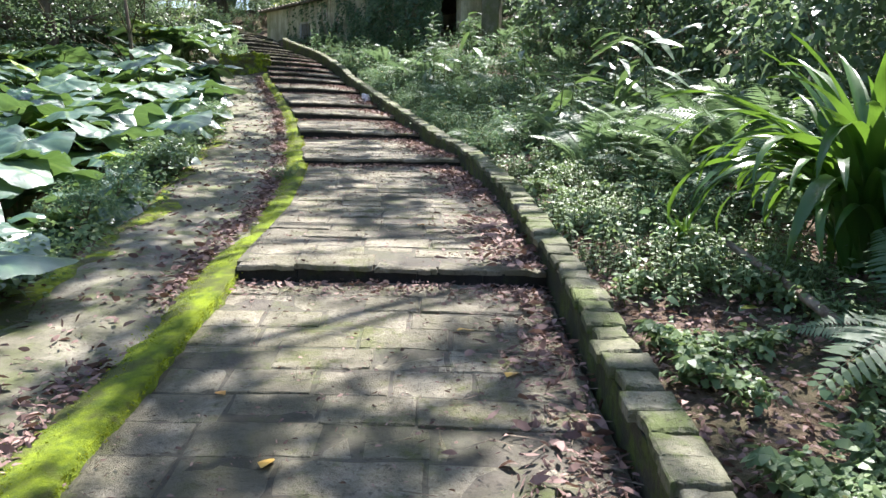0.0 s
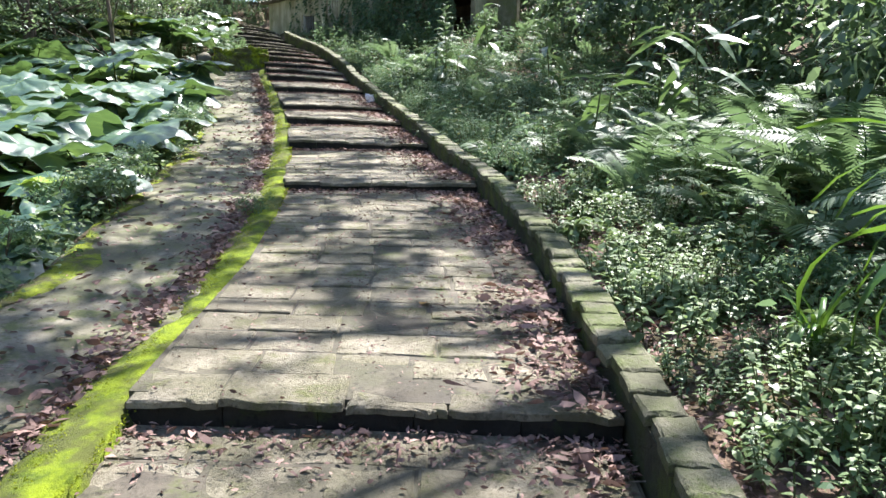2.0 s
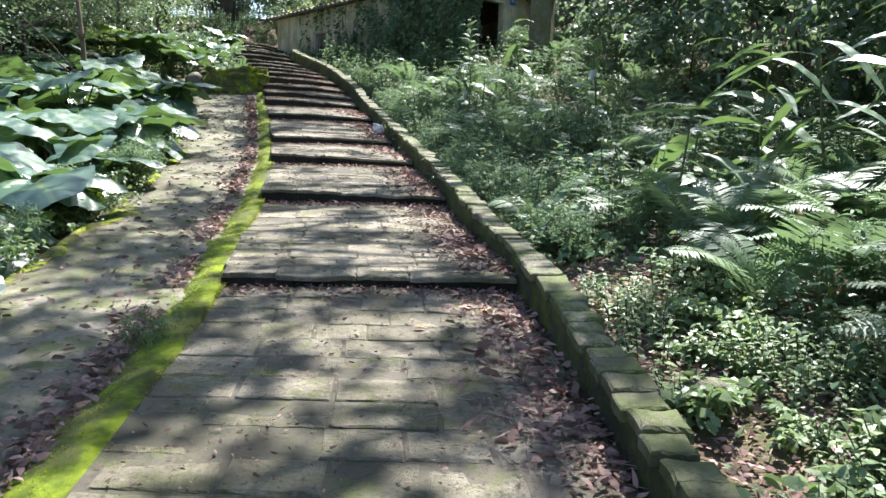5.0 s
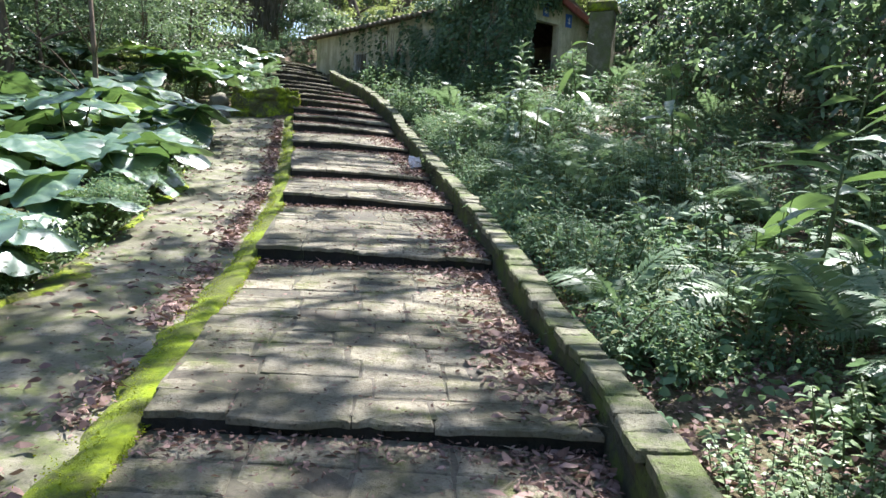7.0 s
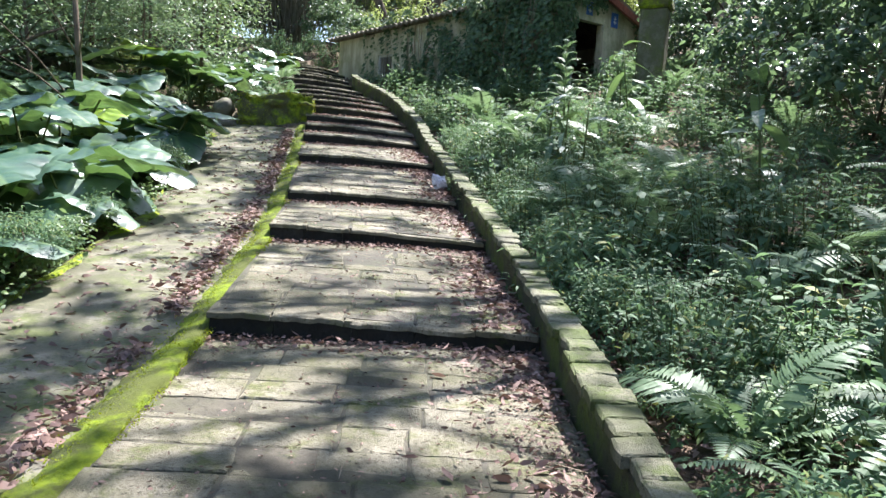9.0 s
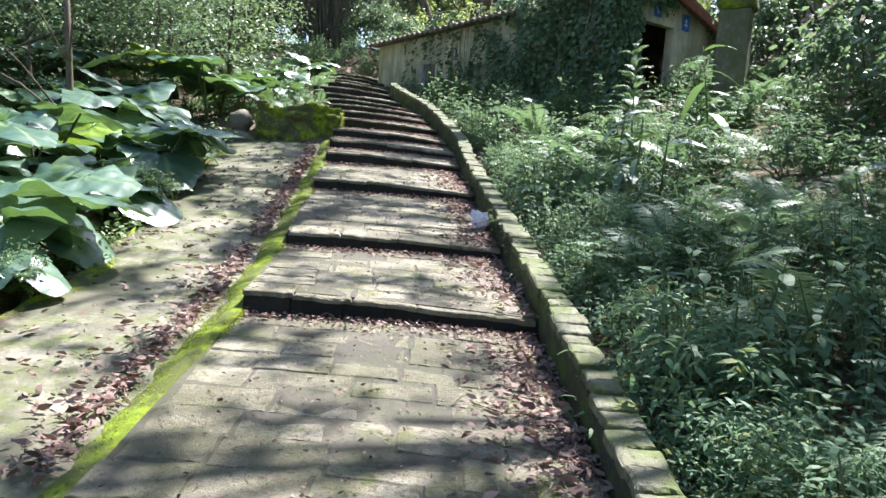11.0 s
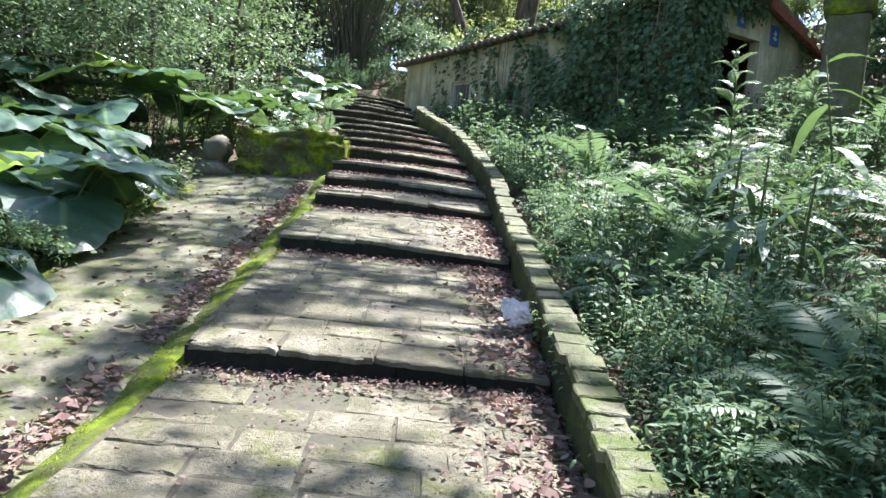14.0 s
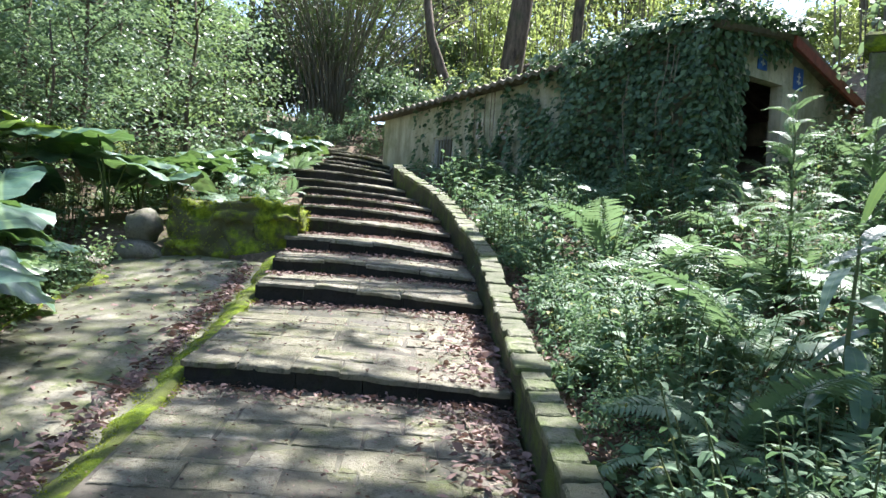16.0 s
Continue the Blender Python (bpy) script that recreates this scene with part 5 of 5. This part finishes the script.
    for x, y, s in ((4.6, 9, 1.5), (5.4, 12, 1.8), (6, 15, 2.0), (5.2, 17.5, 1.8), (4.0, 20, 1.6), (5.5, 21, 2.0), (3.4, 23.6, 1.5), (4.8, 25.5, 2.0), (7.5, 10, 2.3), (8.5, 14, 2.5), (8, 19, 2.4), (7.5, 24, 2.4), (4.2, 29, 2.2), (6.5, 29, 2.5), (6.8, 6, 2.0), (5.5, 4.5, 1.5), (2.6, 28.2, 1.3)):
        shrub("dark", x, y, s, rnd(1.0, 1.4))


def plant_left():
    """Taro bed on the low ground beside the ramp, shrubs behind it."""
    y = 3.0
    while y < 24.5:
        d = 0.48
        while d < 6.6:
            x = float(left_x(y)) - d + rnd(-0.2, 0.2)
            yy = y + rnd(-0.3, 0.3)
            gap = noise.noise(Vector((x * 0.5, yy * 0.5, 2)))
            if yy > 21.7 and x > -7.4:
                d += 0.9
                continue
            if gap > -0.55:
                near = d < 0.9
                taro(x, yy, min(1.12, max(0.66, 0.66 + 0.045 * (yy - 6))) * rnd(0.85, 1.1) * (0.8 if near else 1.05), int(rnd(4, 6.5)), rnd(0.80, 1.12) * (0.85 if near else 1.0))
            d += 1.02 + 0.06 * d
        y += 0.98
    for _ in range(46):
        y = rnd(6, 22.5)
        shrub("pale" if rnd(0, 1) < 0.6 else "herb", float(left_x(y)) - rnd(0.02, 0.35), y, rnd(0.35, 0.7), 1.0, 0.25)
    for _ in range(7):
        y = rnd(23.9, 30)
        taro(float(left_x(y)) - rnd(0.8, 3.0), y, rnd(0.5, 0.8), 4, rnd(0.5, 0.75))
    for _ in range(40):
        y = rnd(24.3, 33)
        shrub(("herb", "pale", "pale", "herb")[int(rnd(0, 3.99))], float(left_x(y)) - rnd(0.25, 4.0), y, rnd(0.4, 0.75))
    for _ in range(7):
        y = rnd(27.5, 32)
        taro(float(left_x(y)) - rnd(0.35, 1.4), y, rnd(0.4, 0.6), 4, rnd(0.4, 0.6))
    for _ in range(44):
        y = rnd(24.2, 33.5)
        fern(float(left_x(y)) - rnd(0.1, 2.6), y, rnd(0.4, 0.7), 7)
    for k, x, y, z in ((0, -9.4, 25.4, 0.9), (1, -10.2, 22.4, 1.0), (2, -9.6, 28.6, 0.95), (0, -11.4, 26.4, 1.2), (1, -8.8, 24.0, 0.7), (0, -11.6, 19.4, 1.1), (1, -12.6, 22.6, 1.25), (2, -10.8, 24.2, 0.8), (0, -11.4, 30.6, 1.15), (1, -10.4, 31.4, 0.9), (0, -13.6, 27.6, 1.3), (1, -13.2, 17.6, 1.2), (0, -14.2, 32.6, 1.3), (2, -13.8, 24.4, 1.2), (0, -14.6, 20.6, 1.4), (1, -11.0, 15.4, 1.0), (0, -12.4, 12.6, 1.1)):
        airy_tree(k, x, y, z)
    for x, y, z, kind in ((-12.4, 28.6, 1.4, "dark"), (-13.2, 22.4, 1.5, "dark"), (-13.6, 17.6, 1.6, "dark"), (-12.6, 14.0, 1.4, "dark"), (-14.6, 28.2, 2.2, "dark"), (-15.2, 24.0, 2.4, "dark"), (-14.4, 33.0, 1.8, "dark"), (-11.0, 27.6, 0.7, "light"), (-9.9, 26.6, 0.6, "light")):
        shrub(kind, x, y, z, rnd(1.0, 1.3))
    for _ in range(44):
        y = rnd(16, 25)
        leafy_herb("fine" if rnd(0, 1) < 0.6 else "pale", min(float(left_x(y)) - 0.5, -6.9) - rnd(0, 2.6), y, rnd(0.9, 1.6))
    for _ in range(40):
        y = rnd(24.3, 33)
        leafy_herb(("fine", "pale", "broad")[int(rnd(0, 2.99))], float(left_x(y)) - rnd(0.3, 3.2), y, rnd(0.7, 1.3))
    for _ in range(46):
        y = rnd(14, 31)
        leafy_herb("broad" if rnd(0, 1) < 0.5 else "pale", -8.2 - 0.12 * (y - 14) - rnd(0, 4.0), y, rnd(1.2, 2.2))
    for k in range(60):
        y = rnd(8, 44)
        x = float(left_x(min(y, 33))) - rnd(6.2, 15)
        if y > 31 and x > -16:
            continue
        shrub("light" if rnd(0, 1) < 0.1 else "dark", x - 1.5, y, rnd(1.0, 2.3), rnd(0.9, 1.4))


def plant_woods():
    # canopy over the walk, trunks well to the side
    for cx, cy in ((1.0, 6.5), (1.2, 11.0), (0.6, 15.4), (0.0, 19.8), (-1.6, 24.2), (-3.2, 28.6), (5.6, 9.5), (5.4, 14.8), (5.0, 20.2), (4.0, 25.4)):
        over_tree(cx, cy)
    for cx, cy in ((-3.6, 10.5), (-4.0, 16.5), (-5.0, 22.5), (-7.0, 28.0)):
        over_tree(cx, cy, 9.5, off=-8.5)
    # the five at negative y are added unseen behind the start to shape light
    for x, y, s, kind in ((-16, 26, 1.1, "tall"), (-17, 18, 1.2, "tall"), (-18, 11, 1.1, "tall"), (-15.5, 42, 1.2, "tall"), (-2, 55, 1.3, "sunny"), (-6, 56, 1.3, "sunny"), (3, 54, 1.2, "sunny"), (-10.5, 54, 1.3, "tall"), (6, 41, 1.1, "tall"), (11, 36, 1.2, "tall"), (14, 28, 1.2, "tall"), (14, 19, 1.2, "tall"), (14, 10, 1.2, "tall"), (-18, 50, 1.3, "tall"), (-22, 36, 1.4, "tall"), (-23, 24, 1.4, "tall"), (0, 56, 1.4, "sunny"), (-13, 62, 1.6, "tall"), (-13.5, 48, 1.3, "tall"), (-10, 51, 1.3, "tall"), (8, 52, 1.5, "sunny"), (-6, -14, 1.2, "tall"), (5, -16, 1.3, "tall"), (0, -22, 1.5, "tall"), (-14, -10, 1.3, "tall"), (14, -11, 1.3, "tall"), (-17.5, 30.5, 1.2, "tall"), (-16.5, 34.5, 1.2, "tall"), (-20, 52, 1.9, "tall"), (-22, 58, 2.1, "tall"), (-15, 67, 2.1, "tall"), (-25, 47, 1.9, "tall"), (-19, 44, 1.5, "tall"), (-8, 66, 1.8, "tall"), (-17, 60, 1.7, "tall"), (-3, 68, 1.8, "tall"), (4, 64, 1.7, "tall")):
        tree(kind, x, y, s)
    bare_tree(-5.2, 38.5, [(0, 0, 0), (0.1, 0, 2.0), (0.35, 0.1, 4.5), (0.7, 0.1, 8.5)], [0.42, 0.36, 0.32, 0.22], "thick brown leaning trunk behind the house")
    bare_tree(-6.6, 38.0, [(0, 0, 0), (-0.25, 0, 1.6), (-0.9, 0.1, 3.2), (-1.5, 0.1, 7.0)], [0.2, 0.17, 0.14, 0.08], "slim leaning trunk behind the house")
    bare_tree(-3.3, 39.0, [(0, 0, 0), (0.05, 0, 2.0), (0.1, 0.1, 4.5), (0.3, 0.1, 8.5)], [0.2, 0.17, 0.15, 0.12], "straight trunk behind the house")
    bare_tree(0.8, 38.0, [(0, 0, 0), (0.05, 0, 2.0), (0.0, 0.1, 4.5), (0.1, 0.1, 8.5)], [0.24, 0.22, 0.2, 0.16], "straight trunk behind the house")
    bare_tree(-7.5, 20.2, [(0, 0, 0), (-0.22, 0, 0.9), (-0.25, 0, 1.7), (-0.6, 0.2, 4.6)], [0.062, 0.054, 0.046, 0.03], "slender pale trunk among the taro leaves")
    bare_tree(-10.5, 21.5, [(0, 0, 0), (0.2, 0, 1.5), (-0.1, 0, 3.2), (0.3, 0.2, 7)], [0.17, 0.15, 0.13, 0.09], "dark woodland trunk behind the taro bed")
    bare_tree(-11.8, 22.6, [(0, 0, 0), (-0.2, 0, 1.5), (-0.5, 0, 3.2), (-0.3, 0.2, 7)], [0.14, 0.13, 0.11, 0.08], "dark woodland trunk behind the taro bed")
    bare_tree(4.7, 20.2, [(0, 0, 0), (0.05, 0, 2.0), (0.1, 0.1, 4.0), (0.3, 0.2, 8.5)], [0.18, 0.16, 0.14, 0.10], "dark trunk rising from the ferns on the bank")
    bamboo(-11.0, 39.4, 150, 8.5, 0.95, None, 17000)
    for x, y in ((-9.2, 36.6), (-10.2, 35.8), (-11.2, 36.4), (-12.2, 35.6), (-13.4, 35.2), (-13.0, 37.0)):
        shrub("herb", x, y, rnd(1.2, 1.7), 1.2)
    for x, y, n in ((-9.4, 44.0, 14), (-7.0, 44.5, 16), (-4.2, 43.0, 18), (-1.4, 42.0, 18), (1.6, 41.0, 18), (4.6, 38.0, 14)):
        bamboo(x, y, n, 8.5, 0.22, SUNNY, 2600)
    for x, y, s, k in ((-8.6, 36.5, 1.0, "herb"), (-7.4, 36.3, 1.2, "dark"), (-6.3, 35.6, 1.1, "light"), (-5.2, 36.6, 1.3, "light"), (-9.6, 36.0, 0.9, "herb"), (-4.0, 37.8, 1.4, "light"), (-2.4, 37.5, 1.4, "light"), (-0.6, 37.0, 1.5, "dark"), (-14.5, 37.0, 1.8, "dark"), (-8.9, 38.6, 1.5, "dark")):
        shrub(k, x, y, s, 1.1)
    for _ in range(26):
        shrub("light", rnd(-9, 5), rnd(39.5, 44), rnd(1.0, 1.8))
    for _ in range(55):
        x, y = rnd(-30, 24), rnd(45, 62)
        shrub("light" if rnd(0, 1) < 0.45 and x > -8 else "dark", x, y, rnd(2.0, 3.6), rnd(1.0, 1.5))
    for _ in range(34):
        x, y = rnd(11, 20), rnd(-4, 42)
        shrub("dark", x, y, rnd(2.2, 3.6), rnd(1.0, 1.5))
    for _ in range(40):
        x, y = rnd(-32, -19), rnd(-2, 46)
        shrub("dark", x, y, rnd(2.2, 3.8), rnd(1.0, 1.5))


# ---------------------------------------------------------------- fallen leaves
def build_litter():
    P, S, W = [], [], []

    def drop(x, y, z, s):
        P.append((x, y, z + 0.006 + rnd(0, 0.022)))
        S.append(s)

    for _ in range(28000):
        y = rnd(0.3, 26.0)
        kind = rnd(0, 1)
        if kind < 0.52:
            u = 1 - min(0.98, abs(RNG.normal(0, 0.12)))
            if noise.noise(Vector((u * 2, y * 1.1, 4))) < rnd(-0.25, 0.15):
                continue
        elif kind < 0.86:
            u = rnd(0, 1)
            i = int(rnd(1, min(len(STEPS) - 1, 14)))
            s = STEPS[i]
            y = lerp2(s[1], s[3], u) - abs(RNG.normal(0.03, 0.13)) - 0.03
        else:
            u = rnd(0, 1)
        x = float(lerp2(np.interp(y, LY, LX), np.interp(y, RY, RX), u))
        z = tread_z(x, y)
        if z is None:
            continue
        drop(x, y, z, rnd(0.010, 0.042) * (1.0 if rnd(0, 1) < 0.93 else 1.7) if kind < 0.86 else rnd(0.008, 0.025))
    own = random.Random(5)
    for _ in range(6000):
        y = own.uniform(1.2, 22.0)
        u = 1 - min(0.95, abs(own.gauss(0.0, 0.11)))
        x = float(lerp2(np.interp(y, LY, LX), np.interp(y, RY, RX), u))
        z = tread_z(x, y)
        if z is None or noise.noise(Vector((2, y * 0.8, 6))) < own.uniform(-0.5, 0.2):
            continue
        P.append((x, y, z + 0.006 + own.uniform(0, 0.02)))
        S.append(own.uniform(0.025, 0.085))
    for _ in range(8500):
        y = rnd(1.0, 22.8)
        xl, x0 = float(np.interp(y, LY, LX)) - 0.24, float(np.interp(y, RAMP_Y, RAMP_X))
        if rnd(0, 1) < 0.72:
            x = xl - abs(RNG.normal(0, 0.10))
            if noise.noise(Vector((3, y * 0.9, 4))) < -0.2:
                continue
        else:
            x = rnd(x0 + 0.05, xl)
        drop(x, y, ramp_z(y) - 0.02, rnd(0.02, 0.075))
    for _ in range(17000):
        y = rnd(0.6, 24.0)
        x = rnd(float(np.interp(y, RAMP_Y, RAMP_X)) + 0.03, float(np.interp(y, RY, RX)) - 0.02)
        if noise.noise(Vector((x * 1.4, y * 1.4, 9))) < rnd(-0.5, 0.3):
            continue
        z = tread_z(x, y)
        P.append((x, y, (z if z is not None else ramp_z(y) - 0.02) + 0.004 + rnd(0, 0.008)))
        S.append(rnd(0.008, 0.03))
    n = len(P)
    ax = unit_vectors(n, -0.2, 0.45)
    up = unit_vectors(n, 0.25, 1.0)
    S = np.array(S) * 1.15
    v, f = leaves(P, ax, up, S, S * RNG.uniform(0.16, 0.5, n), RNG.uniform(-0.2, 0.5, (n, 1)))
    put("fallen_leaves", mesh_of("fallen_leaves", v, f, LITTER), label="dry brown and pinkish leaves fallen on the paving", category="leaf litter", kind="stuff")
    P, S = [], []
    for _ in range(32000):
        y = rnd(1.2, 28)
        x = float(kerb_x(y)) + 0.2 + abs(RNG.normal(0.1, 1.3))
        P.append((x, y, gz(x, y) + 0.01 + rnd(0, 0.03)))
        S.append(rnd(0.02, 0.06))
    n = len(P)
    S = np.array(S)
    v, f = leaves(P, unit_vectors(n, -0.2, 0.4), unit_vectors(n, 0.4, 1.0), S, S * RNG.uniform(0.3, 0.6, n), 0.3)
    P, S = [], []
    while len(P) < 2600:
        y = rnd(0.8, 26)
        if rnd(0, 1) < 0.5:
            u = 1 - min(0.98, abs(RNG.normal(0, 0.16)))
            x = float(lerp2(np.interp(y, LY, LX), np.interp(y, RY, RX), u))
            z = tread_z(x, y)
        else:
            x = float(kerb_x(y)) + 0.25 + abs(RNG.normal(0.1, 0.9))
            z = gz(x, y)
        if z is not None:
            P.append((x, y, z + 0.02))
            S.append(rnd(0.05, 0.20))
    S = np.array(S)
    tv, tf = leaves(P, unit_vectors(len(P), -0.06, 0.10), unit_vectors(len(P), 0.6, 1.0), S, np.full(len(P), 0.006), 0.05)
    put("twig_litter", mesh_of("twig_litter", tv, tf, TWIG), label="thin dry twigs and stalks scattered in the leaf litter", category="twigs", kind="stuff")
    put("forest_litter", mesh_of("forest_litter", v, f, LITTER), label="brown leaf litter on the bank under the ferns", category="leaf litter", kind="stuff")
    # single larger leaves
    for x, y, s, rz in ((-0.62, 2.62, 0.11, 80), (-0.15, 6.02, 0.11, 70), (0.10, 3.98, 0.10, 20), (0.32, 3.42, 0.13, 60), (-0.85, 2.3, 0.09, 200), (-0.35, 8.9, 0.08, 10), (0.05, 9.3, 0.09, 100), (-1.35, 18.2, 0.1, 70), (-2.3, 17.7, 0.09, 30), (-0.9, 3.2, 0.08, 140)):
        v, f = leaves([(0, 0, 0)], [(1, 0, 0.06)], [(0, 0.1, 1)], [s], [s * 0.5], 0.15)
        z = tread_z(x, y)
        put("fallen_leaf", mesh_of("fallen_leaf", v, f, YELLOW_LEAF), m=pose(x, y, (z if z is not None else ramp_z(y)) + 0.016, 0, 0, rz), label="single yellow-orange leaf fallen on the paving", category="leaf")
    # twigs
    for x, y, ln, rz in ((0.52, 5.9, 0.35, 60), (0.4, 7.0, 0.3, 100), (-0.9, 14.2, 0.3, 150), (0.45, 3.0, 0.4, 75), (-1.5, 17.0, 0.3, 30), (0.2, 8.2, 0.3, 20)):
        v, f = tube([(0, 0, 0), (ln * 0.5, 0.02, 0.01), (ln, -0.01, 0.0)], [0.006, 0.005, 0.003], 5)
        put("twig", mesh_of("twig", v, f, TWIG), m=pose(x, y, (tread_z(x, y) or 0) + 0.012, 0, 0, rz), label="dry thin twig lying on the paving", category="twig")
    v, f = tube([(0, 0, 0), (0.5, 0.05, 0.12), (1.1, 0.0, 0.2), (1.7, 0.1, 0.36)], [0.035, 0.03, 0.026, 0.02], 8)
    put("fallen_branch", mesh_of("fallen_branch", v, f, TWIG, smooth=True), m=pose(2.05, 3.1, gz(2.05, 3.1) + 0.10, 0, 0, 95), label="pale fallen branch lying on the bank", category="branch")


def build_undergrowth():
    """Small leaves that fill the gaps between the ferns and along the ramp."""
    P, S = [], []
    while len(P) < 30000:
        y = rnd(1.5, 33)
        d = rnd(0.1, 6.5)
        x = float(kerb_x(y)) + 0.2 + d
        thick = 0.25 + 0.5 * noise.noise(Vector((x * 0.9, y * 0.9, 6))) + (0.30 if y > 10 else 0.28 * min(1.5, d - 1.2))
        h = HOUSE.inverted() @ Vector((x, y, 0))
        if rnd(0, 1) > thick or (-0.3 < h.x < 9 and h.y > -0.1):
            continue
        P.append((x, y, gz(x, y) + abs(RNG.normal(0, 0.16)) * min(1, 0.3 + d)))
        S.append(rnd(0.035, 0.10))
    n = len(P)
    S = np.array(S)
    v, f = leaves(P, unit_vectors(n, -0.5, 0.5), unit_vectors(n, 0.3, 1.0), S, S * RNG.uniform(0.3, 0.6, n), 0.2)
    put("undergrowth", mesh_of("undergrowth", v, f, HERB), label="low green undergrowth of small leaves on the bank", category="undergrowth", kind="stuff")
    P, S = [], []
    while len(P) < 9000:
        y = rnd(2.0, 24)
        x = float(left_x(y)) - RNG.normal(0.12, 0.16)
        if noise.noise(Vector((2, y * 0.7, 1))) < -0.1 or x > float(left_x(y)) + 0.22:
            continue
        P.append((x, y, float(zc(y)) - 0.15 + abs(RNG.normal(0, 0.16))))
        S.append(rnd(0.03, 0.075))
    n = len(P)
    S = np.array(S)
    v, f = leaves(P, unit_vectors(n, -0.5, 0.5), unit_vectors(n, 0.3, 1.0), S, S * RNG.uniform(0.3, 0.6, n), 0.2)
    put("weeds", mesh_of("weeds", v, f, PALE_HERB), label="small pale weeds along the edge of the ramp", category="weeds", kind="stuff")


build_ivy()
build_undergrowth()
plant_right()
plant_left()
plant_woods()
build_litter()
build_kerb()
build_steps()
